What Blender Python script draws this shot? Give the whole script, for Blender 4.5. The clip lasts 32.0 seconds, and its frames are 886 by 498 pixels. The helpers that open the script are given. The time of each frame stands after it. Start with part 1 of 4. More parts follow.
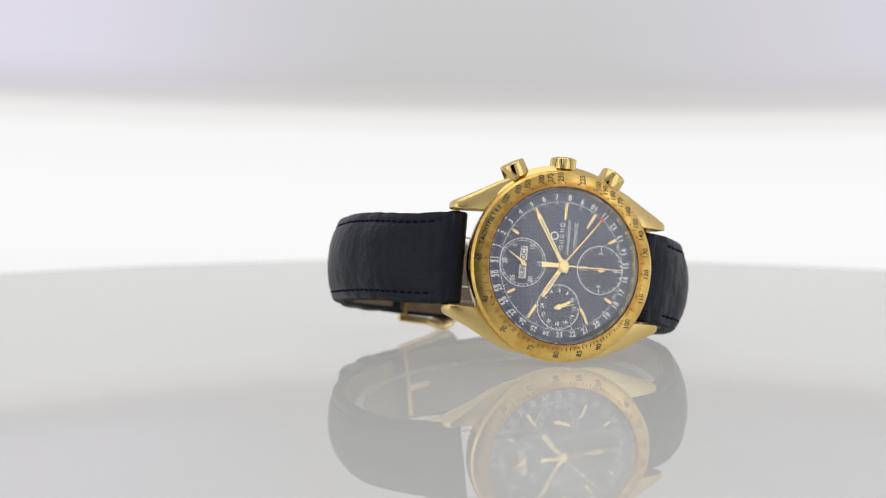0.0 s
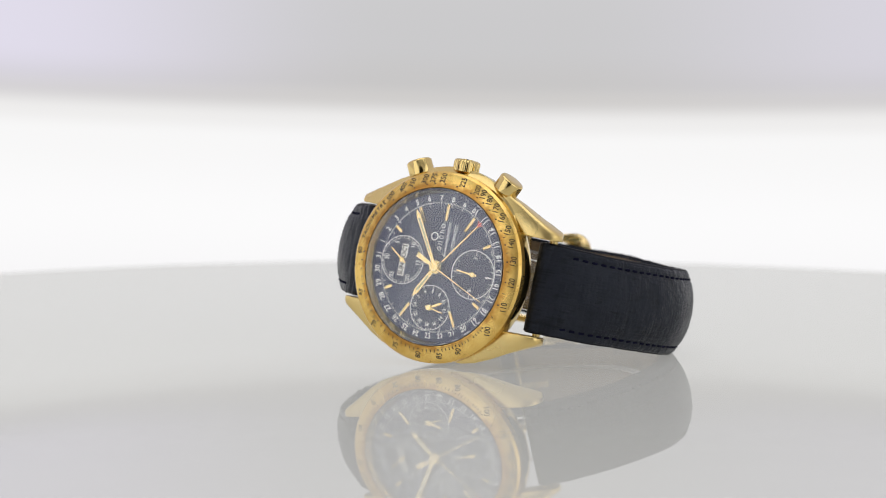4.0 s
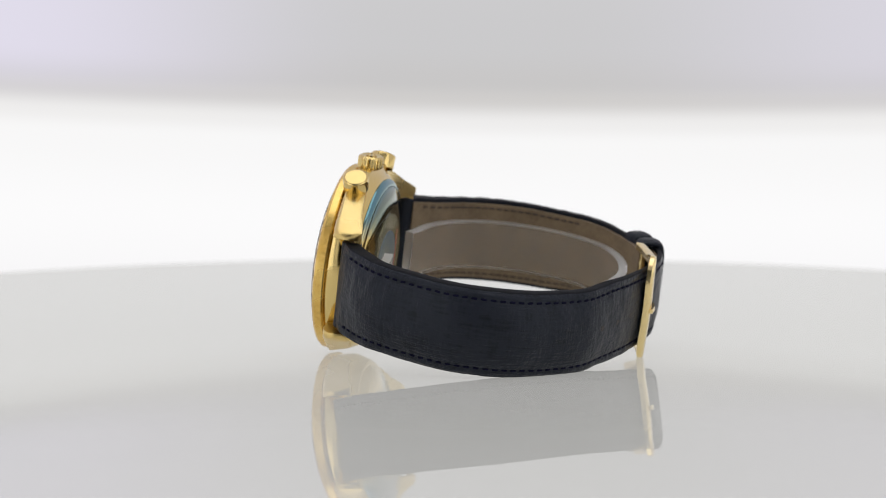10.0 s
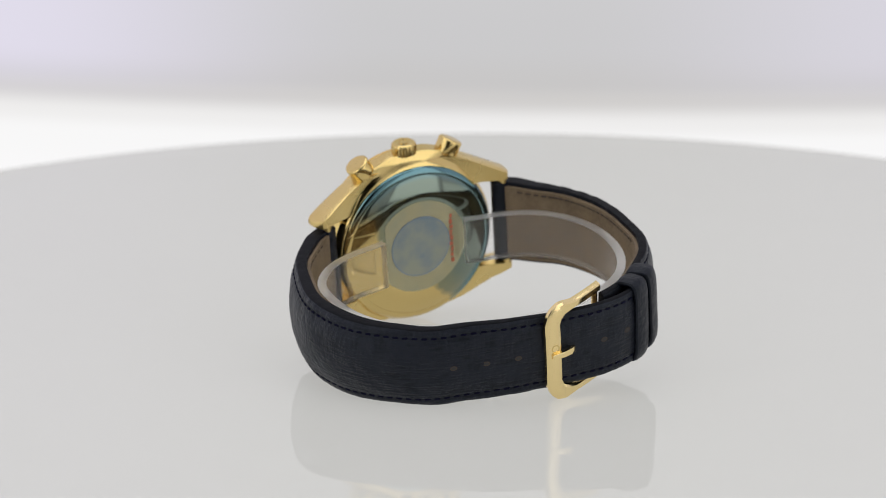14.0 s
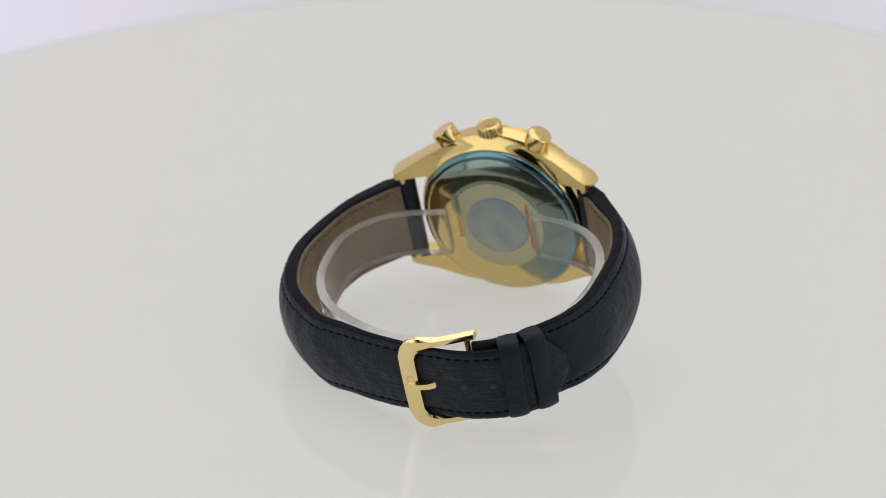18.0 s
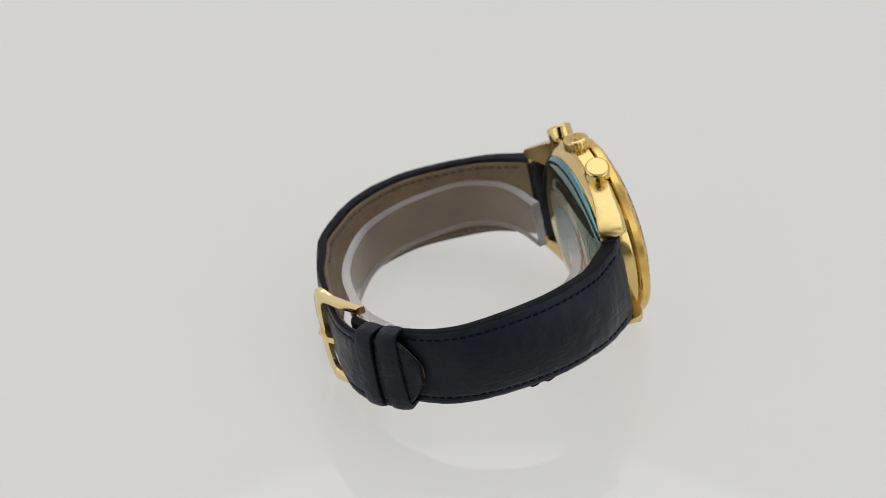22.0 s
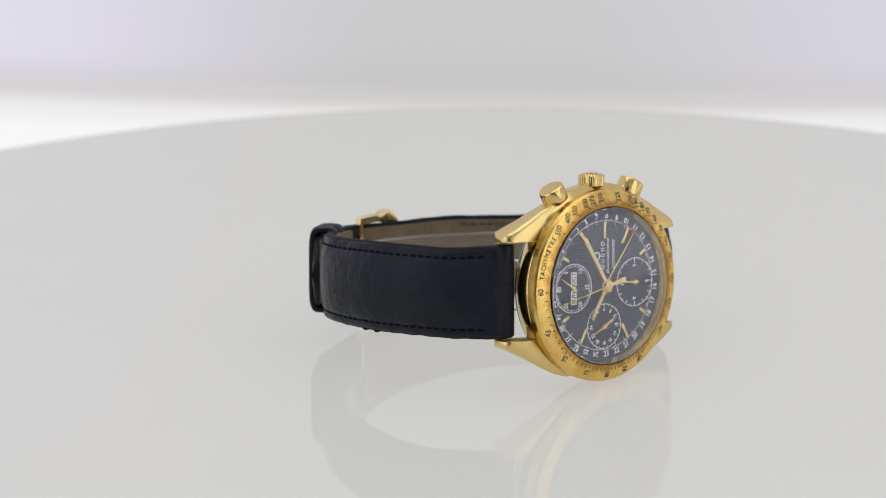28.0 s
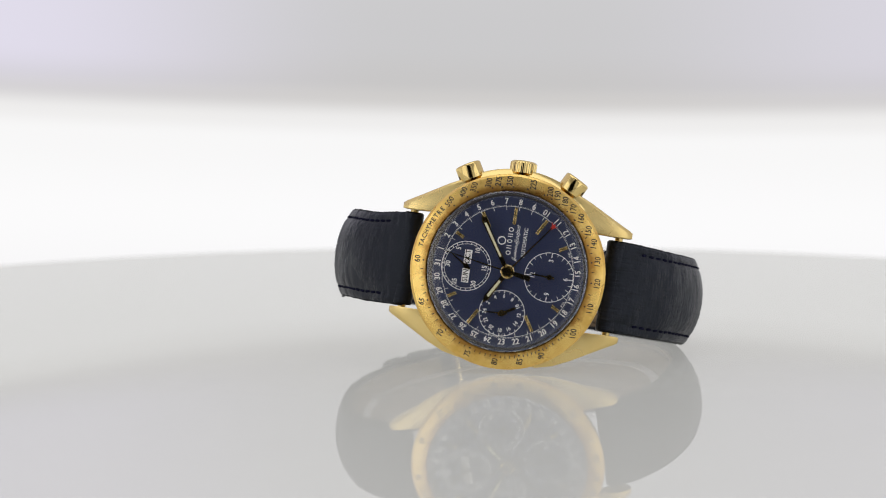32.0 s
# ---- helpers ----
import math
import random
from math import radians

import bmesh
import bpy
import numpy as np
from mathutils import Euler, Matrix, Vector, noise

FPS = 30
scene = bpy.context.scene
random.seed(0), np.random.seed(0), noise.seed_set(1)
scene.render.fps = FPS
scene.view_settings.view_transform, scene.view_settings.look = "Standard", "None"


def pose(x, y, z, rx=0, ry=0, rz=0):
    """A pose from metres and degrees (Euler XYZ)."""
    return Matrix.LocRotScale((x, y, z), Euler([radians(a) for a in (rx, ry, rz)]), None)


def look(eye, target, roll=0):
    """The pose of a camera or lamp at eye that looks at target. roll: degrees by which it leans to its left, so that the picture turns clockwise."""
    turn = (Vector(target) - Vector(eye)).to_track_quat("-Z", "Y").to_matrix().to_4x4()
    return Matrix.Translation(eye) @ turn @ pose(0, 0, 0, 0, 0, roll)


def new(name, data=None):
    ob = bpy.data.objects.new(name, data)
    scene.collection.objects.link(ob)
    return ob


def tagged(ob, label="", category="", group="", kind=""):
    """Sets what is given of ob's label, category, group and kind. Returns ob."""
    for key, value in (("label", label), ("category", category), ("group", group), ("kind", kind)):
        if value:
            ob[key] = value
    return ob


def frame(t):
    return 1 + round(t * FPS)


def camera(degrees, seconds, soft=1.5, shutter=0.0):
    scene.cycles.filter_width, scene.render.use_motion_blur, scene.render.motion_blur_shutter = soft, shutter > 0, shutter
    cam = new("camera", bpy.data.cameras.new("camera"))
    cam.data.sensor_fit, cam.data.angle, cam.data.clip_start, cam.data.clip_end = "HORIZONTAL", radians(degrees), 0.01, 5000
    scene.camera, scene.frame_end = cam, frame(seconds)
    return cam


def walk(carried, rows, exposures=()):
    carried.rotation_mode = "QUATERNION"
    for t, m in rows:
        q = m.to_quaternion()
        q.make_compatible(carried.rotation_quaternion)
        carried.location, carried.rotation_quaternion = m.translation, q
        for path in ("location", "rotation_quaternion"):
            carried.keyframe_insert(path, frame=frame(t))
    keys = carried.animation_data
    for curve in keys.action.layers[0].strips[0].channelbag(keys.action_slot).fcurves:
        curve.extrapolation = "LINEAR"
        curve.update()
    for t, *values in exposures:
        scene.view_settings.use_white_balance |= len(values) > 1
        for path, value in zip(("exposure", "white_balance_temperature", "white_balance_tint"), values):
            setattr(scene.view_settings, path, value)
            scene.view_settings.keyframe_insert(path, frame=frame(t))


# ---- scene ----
F, ZO = 6505.0, 0.01834
ELEV = [5.76, 5.76, 5.77, 5.72, 5.69, 5.71, 5.72, 5.64, 5.58, 5.67, 6.05, 7.9, 11.01, 13.97, 16.47, 19.1, 22.08,
        25.28, 28.12, 30.75, 33.18, 34.15, 33.58, 31.98, 29.66, 26.82, 23.69, 20.84, 18.1, 15.34, 12.41, 9.52, 6.78]
SWAY_T = [0, 2, 4, 6, 8, 10, 12, 14, 16, 18, 20, 22, 24, 26, 28, 30, 31, 32]
SWAY = {"turn": [0.8, 0.34, 0.31, 0.74, 0.54, 0.52, 0.81, 1.43, 1.1, 1.01, 1.31, 0.73, -1.04, -2.22, -2.44, -1.82, -1.29, -0.55],
        "roll": [0.09, 0.08, 0.22, 0.39, 0.23, 0.14, 0.05, -0.03, -0.1, -0.2, -0.23, -0.39, -0.58, -0.51, -0.3, -0.19, -0.15, -0.13],
        "u": [867.6, 864.9, 862.8, 860.0, 859.0, 860.4, 862.7, 862.4, 862.6, 862.6, 861.2, 863.0, 865.2, 863.7, 861.8, 863.4, 865.5, 869.4],
        "v": [451.1, 451.8, 452.1, 454.4, 456.3, 457.7, 461.3, 466.2, 470.9, 475.2, 476.8, 472.8, 464.7, 460.3, 457.1, 455.3, 454.3, 452.8],
        "far": [0.722, 0.7215, 0.7209, 0.7199, 0.7188, 0.7177, 0.7165, 0.7154, 0.7143, 0.7132, 0.7123, 0.7115, 0.7109, 0.7107, 0.7107, 0.7109, 0.7111, 0.7114]}


def glide(ts, vs, t):
    """A smooth value between rows of values."""
    k = max(0, min(len(ts) - 2, sum(1 for s in ts if s <= t) - 1))
    h = ts[k + 1] - ts[k]
    s = (t - ts[k]) / h

    def slope(i):
        a, b = max(i - 1, 0), min(i + 1, len(ts) - 1)
        return (vs[b] - vs[a]) / (ts[b] - ts[a]) * h

    return ((2 * s**3 - 3 * s**2 + 1) * vs[k] + (s**3 - 2 * s**2 + s) * slope(k)
            + (3 * s**2 - 2 * s**3) * vs[k + 1] + (s**3 - s**2) * slope(k + 1))


def spun(t):
    """Seconds of even turning up to t; the turntable comes to rest at the end."""
    return t if t < 31.2 else 31.2 + 0.42 * (1 - math.exp(-(t - 31.2) / 0.35))


def seen_from(az, el, roll, u, v, far):
    """The turntable's pose in the camera's space."""
    az, el, roll = radians(az), radians(el), radians(roll)
    out = Vector((math.cos(az) * math.cos(el), math.sin(az) * math.cos(el), math.sin(el)))
    right = Vector((-math.sin(az), math.cos(az), 0))
    up = out.cross(right)
    r2, u2 = right * math.cos(roll) + up * math.sin(roll), up * math.cos(roll) - right * math.sin(roll)
    m = Matrix((r2, u2, out)).to_4x4()
    m.translation = ((u - 784) / F * far, -(v - 441) / F * far, -far)
    return m @ Matrix.Translation((0, 0, 0))


EYE = Matrix.Translation((0, 0, ZO)) @ seen_from(-90, 5.76, 0.09, 867.6, 451.1, 0.722).inverted()
cam = camera(2 * math.degrees(math.atan(784 / F)), 32.0, 0.95)
cam.data.dof.use_dof, cam.data.dof.focus_distance, cam.data.dof.aperture_fstop = True, 0.687, 22.0
walk(cam, [(0, EYE), (32, EYE)])


def table_pose(t, spinning=True):
    s = {k: glide(SWAY_T, v, t) for k, v in SWAY.items()}
    el = glide(list(range(33)), ELEV, t)
    az = -102.39 + 12.155 * spun(t) + s["turn"] if spinning else -90
    return EYE @ seen_from(az, el, s["roll"], s["u"], s["v"], s["far"]) @ Matrix.Translation((0, 0, -ZO))


# The watch stands on its side: its x runs to six o'clock, y to its back, z to the crown.
WATCH = Matrix(((0.98712, -0.11210, 0.11413, 0.00799), (0.09325, 0.98288, 0.15889, -0.02774),
                (-0.12998, -0.14620, 0.98068, 0.00048 + ZO), (0, 0, 0, 1)))
WATCH = Matrix.LocRotScale(WATCH.translation, WATCH.to_quaternion(), None)

# ---- world and light ----
world = bpy.data.worlds.new("studio")
scene.world = world
world.use_nodes = True
world.node_tree.nodes["Background"].inputs["Color"].default_value = (0.95, 0.97, 1.0, 1)
world.node_tree.nodes["Background"].inputs["Strength"].default_value = 0.06
scene.view_settings.exposure = 0.0


def softbox(name, eye, target, w, h, watts, color=(1, 1, 1)):
    lamp = bpy.data.lights.new(name, "AREA")
    lamp.shape, lamp.size, lamp.size_y, lamp.energy, lamp.color = "RECTANGLE", w, h, watts, color
    ob = new(name, lamp)
    ob.matrix_world = look(eye, target)
    return ob


softbox("softbox_top", (0, -0.04, 0.495), (0, -0.04, 0), 0.54, 0.52, 0.95)
softbox("softbox_side", (-0.284, -0.33, 0.12), (0.5, -0.33, 0.12), 0.38, 0.4, 0.44)
softbox("softbox_side", (0.284, -0.33, 0.12), (-0.5, -0.33, 0.12), 0.38, 0.4, 0.44)

# ---- materials ----


def material(name, color, rough=0.5, metal=0.0, **more):
    m = bpy.data.materials.new(name)
    m.use_nodes = True
    b = m.node_tree.nodes["Principled BSDF"]
    b.inputs["Base Color"].default_value = (*color, 1)
    b.inputs["Roughness"].default_value, b.inputs["Metallic"].default_value = rough, metal
    for k, v in more.items():
        b.inputs[k.replace("_", " ")].default_value = v
    return m


def grain(m, scale, strength, stretch=(1, 1, 1), color2=None, amount=0.5, rough=(0, 0), detail=6, dist=0.0003, scale2=None):
    """Relief and colour and gloss variation on a material, at two sizes."""
    n, l = m.node_tree.nodes, m.node_tree.links
    b = n["Principled BSDF"]
    co, mp, tx = n.new("ShaderNodeTexCoord"), n.new("ShaderNodeMapping"), n.new("ShaderNodeTexNoise")
    mp.inputs["Scale"].default_value = stretch
    tx.inputs["Scale"].default_value, tx.inputs["Detail"].default_value = scale, detail
    l.new(co.outputs["Object"], mp.inputs["Vector"]), l.new(mp.outputs["Vector"], tx.inputs["Vector"])
    t2 = n.new("ShaderNodeTexNoise")
    t2.inputs["Scale"].default_value = scale2 or scale / 6
    l.new(co.outputs["Object"], t2.inputs["Vector"])
    if strength:
        bp = n.new("ShaderNodeBump")
        bp.inputs["Strength"].default_value, bp.inputs["Distance"].default_value = strength, dist
        l.new(tx.outputs["Fac"], bp.inputs["Height"]), l.new(bp.outputs["Normal"], b.inputs["Normal"])
    if color2:
        mx, mu = n.new("ShaderNodeMix"), n.new("ShaderNodeMath")
        mx.data_type, mu.operation = "RGBA", "MULTIPLY"
        l.new(tx.outputs["Fac"], mu.inputs[0]), l.new(t2.outputs["Fac"], mu.inputs[1])
        ra = n.new("ShaderNodeMapRange")
        ra.inputs["From Min"].default_value, ra.inputs["From Max"].default_value = 0.15, 0.4
        ra.inputs["To Max"].default_value = amount
        l.new(mu.outputs[0], ra.inputs["Value"]), l.new(ra.outputs[0], mx.inputs["Factor"])
        mx.inputs["A"].default_value, mx.inputs["B"].default_value = b.inputs["Base Color"].default_value, (*color2, 1)
        l.new(mx.outputs["Result"], b.inputs["Base Color"])
    if rough[1]:
        rr = n.new("ShaderNodeMapRange")
        rr.inputs["From Min"].default_value, rr.inputs["From Max"].default_value = 0.3, 0.7
        rr.inputs["To Min"].default_value, rr.inputs["To Max"].default_value = rough
        l.new(t2.outputs["Fac"], rr.inputs["Value"]), l.new(rr.outputs[0], b.inputs["Roughness"])
    return m


def cross_grain(m, hatch=1.0):
    """Leather with a fine crossed grain, scuffs and uneven sheen."""
    n, l = m.node_tree.nodes, m.node_tree.links
    b = n["Principled BSDF"]
    co = n.new("ShaderNodeTexCoord")
    fields = []
    for stretch, scale in (((0.22, 0.22, 1.9), 1100), ((1.6, 1.6, 0.2), 900), ((1, 1, 1), 260), ((1, 1, 1), 70), ((1, 1, 1), 120)):
        mp, tx = n.new("ShaderNodeMapping"), n.new("ShaderNodeTexNoise")
        mp.inputs["Scale"].default_value = stretch
        tx.inputs["Scale"].default_value, tx.inputs["Detail"].default_value = scale, 5
        l.new(co.outputs["Object"], mp.inputs["Vector"]), l.new(mp.outputs["Vector"], tx.inputs["Vector"])
        fields.append(tx.outputs["Fac"])
    mx, ad = n.new("ShaderNodeMath"), n.new("ShaderNodeMath")
    mx.operation, ad.operation = "MULTIPLY_ADD", "MULTIPLY_ADD"
    l.new(fields[1], mx.inputs[0]), l.new(fields[0], mx.inputs[2])
    mx.inputs[1].default_value = 0.6
    l.new(fields[2], ad.inputs[0]), l.new(mx.outputs[0], ad.inputs[2])
    ad.inputs[1].default_value = 0.5 + 3.0 * (1 - hatch)
    worn, soft = n.new("ShaderNodeMapRange"), n.new("ShaderNodeMath")
    worn.inputs["From Min"].default_value, worn.inputs["From Max"].default_value = 0.36, 0.64
    worn.inputs["To Min"].default_value, worn.inputs["To Max"].default_value = 0.25, 1.1
    l.new(fields[4], worn.inputs["Value"])
    soft.operation = "MULTIPLY"
    l.new(ad.outputs[0], soft.inputs[0]), l.new(worn.outputs[0], soft.inputs[1])
    bp = n.new("ShaderNodeBump")
    bp.inputs["Strength"].default_value, bp.inputs["Distance"].default_value = 0.9, 0.00048 * hatch
    l.new(soft.outputs[0], bp.inputs["Height"]), l.new(bp.outputs["Normal"], b.inputs["Normal"])
    rr = n.new("ShaderNodeMapRange")
    rr.inputs["From Min"].default_value, rr.inputs["From Max"].default_value = 0.35, 0.65
    rr.inputs["To Min"].default_value, rr.inputs["To Max"].default_value = 0.33, 0.52
    l.new(fields[3], rr.inputs["Value"]), l.new(rr.outputs[0], b.inputs["Roughness"])
    ra = n.new("ShaderNodeValToRGB")
    ra.color_ramp.elements[0].position, ra.color_ramp.elements[0].color = 0.35, (*b.inputs["Base Color"].default_value[:3], 1)
    ra.color_ramp.elements[1].position, ra.color_ramp.elements[1].color = 0.85, (0.005 + 0.006 * hatch, 0.006 + 0.007 * hatch, 0.010 + 0.010 * hatch, 1)
    nz = n.new("ShaderNodeMapRange")
    nz.inputs["From Min"].default_value, nz.inputs["From Max"].default_value = 0.85, 1.4
    l.new(ad.outputs[0], nz.inputs["Value"])
    l.new(nz.outputs[0], ra.inputs["Fac"]), l.new(ra.outputs[0], b.inputs["Base Color"])
    return m


GOLD = grain(material("polished_gold", (0.70, 0.53, 0.215), 0.1, 1.0), 260, 0.01, color2=(0.66, 0.48, 0.175), amount=0.5, rough=(0.07, 0.16))
GOLD_SATIN = grain(material("satin_gold", (0.71, 0.545, 0.23), 0.2, 1.0), 500, 0.02, color2=(0.69, 0.49, 0.165), amount=0.5, rough=(0.24, 0.36))
GOLD_BEZEL = grain(material("bezel_gold", (0.79, 0.55, 0.17), 0.15, 1.0), 420, 0.012, color2=(0.64, 0.385, 0.085), amount=0.8, rough=(0.2, 0.34), scale2=110)


def stained_bezel(m):
    """Brown tarnish in patches along the bezel's inner edge."""
    n, l = m.node_tree.nodes, m.node_tree.links
    b = n["Principled BSDF"]
    co, sep, cb, ln = n.new("ShaderNodeTexCoord"), n.new("ShaderNodeSeparateXYZ"), n.new("ShaderNodeCombineXYZ"), n.new("ShaderNodeVectorMath")
    ln.operation = "LENGTH"
    l.new(co.outputs["Object"], sep.inputs[0])
    l.new(sep.outputs["X"], cb.inputs[0]), l.new(sep.outputs["Z"], cb.inputs[2]), l.new(cb.outputs[0], ln.inputs[0])
    edge = n.new("ShaderNodeMapRange")
    edge.inputs["From Min"].default_value, edge.inputs["From Max"].default_value = 0.0168, 0.0153
    edge.inputs["To Min"].default_value, edge.inputs["To Max"].default_value = -0.08, 0.20
    l.new(ln.outputs["Value"], edge.inputs["Value"])
    total = edge.outputs[0]
    for scale, amount in ((120, 0.55), (900, 0.45)):
        tx, ad = n.new("ShaderNodeTexNoise"), n.new("ShaderNodeMath")
        tx.inputs["Scale"].default_value, tx.inputs["Detail"].default_value = scale, 6
        ad.operation = "MULTIPLY_ADD"
        ad.inputs[1].default_value = amount
        l.new(co.outputs["Object"], tx.inputs["Vector"])
        l.new(tx.outputs["Fac"], ad.inputs[0]), l.new(total, ad.inputs[2])
        total = ad.outputs[0]
    spot, mx = n.new("ShaderNodeMapRange"), n.new("ShaderNodeMix")
    spot.inputs["From Min"].default_value, spot.inputs["From Max"].default_value = 0.47, 0.70
    spot.inputs["To Max"].default_value = 0.9
    mx.data_type = "RGBA"
    l.new(total, spot.inputs["Value"]), l.new(spot.outputs[0], mx.inputs["Factor"])
    l.new(b.inputs["Base Color"].links[0].from_socket, mx.inputs["A"])
    mx.inputs["B"].default_value = (0.38, 0.18, 0.04, 1)
    l.new(mx.outputs["Result"], b.inputs["Base Color"])
    return m


GOLD_BEZEL = stained_bezel(GOLD_BEZEL)
GOLD_PALE = grain(material("pale_gold", (0.86, 0.68, 0.34), 0.16, 1.0), 1200, 0.05, rough=(0.12, 0.24))
GOLD_HAND = material("gilt_hand", (0.74, 0.57, 0.26), 0.06, 1.0)
LUME = material("cream_lume", (0.75, 0.70, 0.45), 0.6)
DIAL = grain(material("blue_dial", (0.037, 0.047, 0.103), 0.34, 0.3), 90, 0.0, color2=(0.043, 0.054, 0.112), amount=0.6)
DIAL_DARK = material("blue_subdial", (0.029, 0.037, 0.086), 0.42, 0.25)
WHITE_INK = material("white_print", (0.84, 0.85, 0.84), 0.5)
BLACK_INK = material("black_engraving", (0.015, 0.012, 0.01), 0.5)
RED_INK = material("red_print", (0.62, 0.04, 0.03), 0.5)
FILM_RED = material("faded_red_print", (0.50, 0.11, 0.05), 0.4)
FILM_RIM = material("blue_film_rim", (0.19, 0.26, 0.35), 0.35, 0.4)
PAPER = material("white_disc_print", (0.9, 0.89, 0.85), 0.6)
LEATHER = cross_grain(material("navy_leather", (0.0036, 0.0046, 0.0080), 0.46, Specular_IOR_Level=0.215, Specular_Tint=(0.86, 0.93, 1.0, 1)), 0.8)
LEATHER_SMOOTH = cross_grain(material("smooth_navy_leather", (0.0048, 0.0060, 0.0092), 0.46, Specular_IOR_Level=0.215, Specular_Tint=(0.86, 0.93, 1.0, 1)), 0.42)
LEATHER_EDGE = grain(material("dark_leather_edge", (0.004, 0.0045, 0.007), 0.6, Specular_IOR_Level=0.12), 900, 0.3)
LINING = grain(material("tan_lining", (0.195, 0.138, 0.079), 0.66), 1400, 0.3, color2=(0.12, 0.084, 0.048), amount=0.8, dist=0.0001)
THREAD = grain(material("navy_thread", (0.004, 0.0045, 0.017), 0.9, Specular_IOR_Level=0.08), 4000, 0.3)
THREAD_TAN = material("brown_thread", (0.062, 0.044, 0.032), 0.75)
STAMP = material("worn_stamp", (0.13, 0.09, 0.06), 0.7)
HOLE = material("dark_hole_disc", (0.045, 0.032, 0.024), 0.9)
CRYSTAL = material("crystal", (1, 1, 1), 0.0, IOR=1.6, Transmission_Weight=1.0)
CLEAR = grain(material("clear_plastic", (0.98, 0.975, 0.97), 0.12, IOR=1.1, Transmission_Weight=0.97), 300, 0.03, rough=(0.1, 0.25))


def film_back():
    """Polished gold under bluish protective film, with dark reflections painted into the film's colour."""
    m = grain(material("back_film_with_reflections", (0.62, 0.47, 0.19), 0.08, 1.0), 160, 0.05, rough=(0.05, 0.16))
    n, l = m.node_tree.nodes, m.node_tree.links
    b = n["Principled BSDF"]
    co, sep, tx = n.new("ShaderNodeTexCoord"), n.new("ShaderNodeSeparateXYZ"), n.new("ShaderNodeTexNoise")
    tx.inputs["Scale"].default_value, tx.inputs["Detail"].default_value = 140, 4
    l.new(co.outputs["Object"], sep.inputs[0]), l.new(co.outputs["Object"], tx.inputs["Vector"])
    a1, a2, a3 = n.new("ShaderNodeMath"), n.new("ShaderNodeMath"), n.new("ShaderNodeMath")
    a1.operation = a2.operation = a3.operation = "MULTIPLY_ADD"
    l.new(sep.outputs["Z"], a1.inputs[0])
    a1.inputs[1].default_value, a1.inputs[2].default_value = 38.0, 0.25
    l.new(sep.outputs["X"], a2.inputs[0]), l.new(a1.outputs[0], a2.inputs[2])
    a2.inputs[1].default_value = -42.0
    l.new(tx.outputs["Fac"], a3.inputs[0]), l.new(a2.outputs[0], a3.inputs[2])
    a3.inputs[1].default_value = 0.9
    # the olive steps are darkened to stand in for reflections of dim surroundings
    ra = n.new("ShaderNodeValToRGB")
    ra.color_ramp.elements[0].position, ra.color_ramp.elements[0].color = 0.40, (0.62, 0.47, 0.19, 1)
    ra.color_ramp.elements[1].position, ra.color_ramp.elements[1].color = 0.52, (0.27, 0.27, 0.17, 1)
    ra.color_ramp.elements.new(0.85).color = (0.19, 0.23, 0.19, 1)
    # teal towards the rim, within the film-tinted part
    ln, rim, mx, mu = n.new("ShaderNodeVectorMath"), n.new("ShaderNodeMapRange"), n.new("ShaderNodeMix"), n.new("ShaderNodeMath")
    ln.operation, mx.data_type, mu.operation = "LENGTH", "RGBA", "MULTIPLY"
    cb = n.new("ShaderNodeCombineXYZ")
    l.new(sep.outputs["X"], cb.inputs[0]), l.new(sep.outputs["Z"], cb.inputs[2]), l.new(cb.outputs[0], ln.inputs[0])
    rim.inputs["From Min"].default_value, rim.inputs["From Max"].default_value = 0.0140, 0.0158
    l.new(ln.outputs["Value"], rim.inputs["Value"])
    cl = n.new("ShaderNodeMapRange")
    cl.inputs["From Min"].default_value, cl.inputs["From Max"].default_value = 0.35, 0.65
    l.new(a3.outputs[0], cl.inputs["Value"])
    l.new(rim.outputs[0], mu.inputs[0]), l.new(cl.outputs[0], mu.inputs[1])
    l.new(mu.outputs[0], mx.inputs["Factor"])
    l.new(a3.outputs[0], ra.inputs["Fac"]), l.new(ra.outputs[0], mx.inputs["A"])
    mx.inputs["B"].default_value = (0.13, 0.25, 0.28, 1)
    l.new(mx.outputs["Result"], b.inputs["Base Color"])
    return m


BACK_FILM_REFLECTIONS = film_back()
FROST = grain(material("frosted_edge", (0.86, 0.85, 0.835), 0.3, IOR=1.12, Transmission_Weight=0.93), 500, 0.3, color2=(0.78, 0.77, 0.75))
STICKER = grain(material("film_sticker", (0.44, 0.40, 0.24), 0.24, 0.7), 300, 0.12, color2=(0.32, 0.34, 0.25), amount=0.8)
MEDAL = grain(material("blue_film_emblem", (0.34, 0.36, 0.29), 0.32, 0.5), 260, 0.15, color2=(0.18, 0.25, 0.31), amount=0.85, scale2=180)


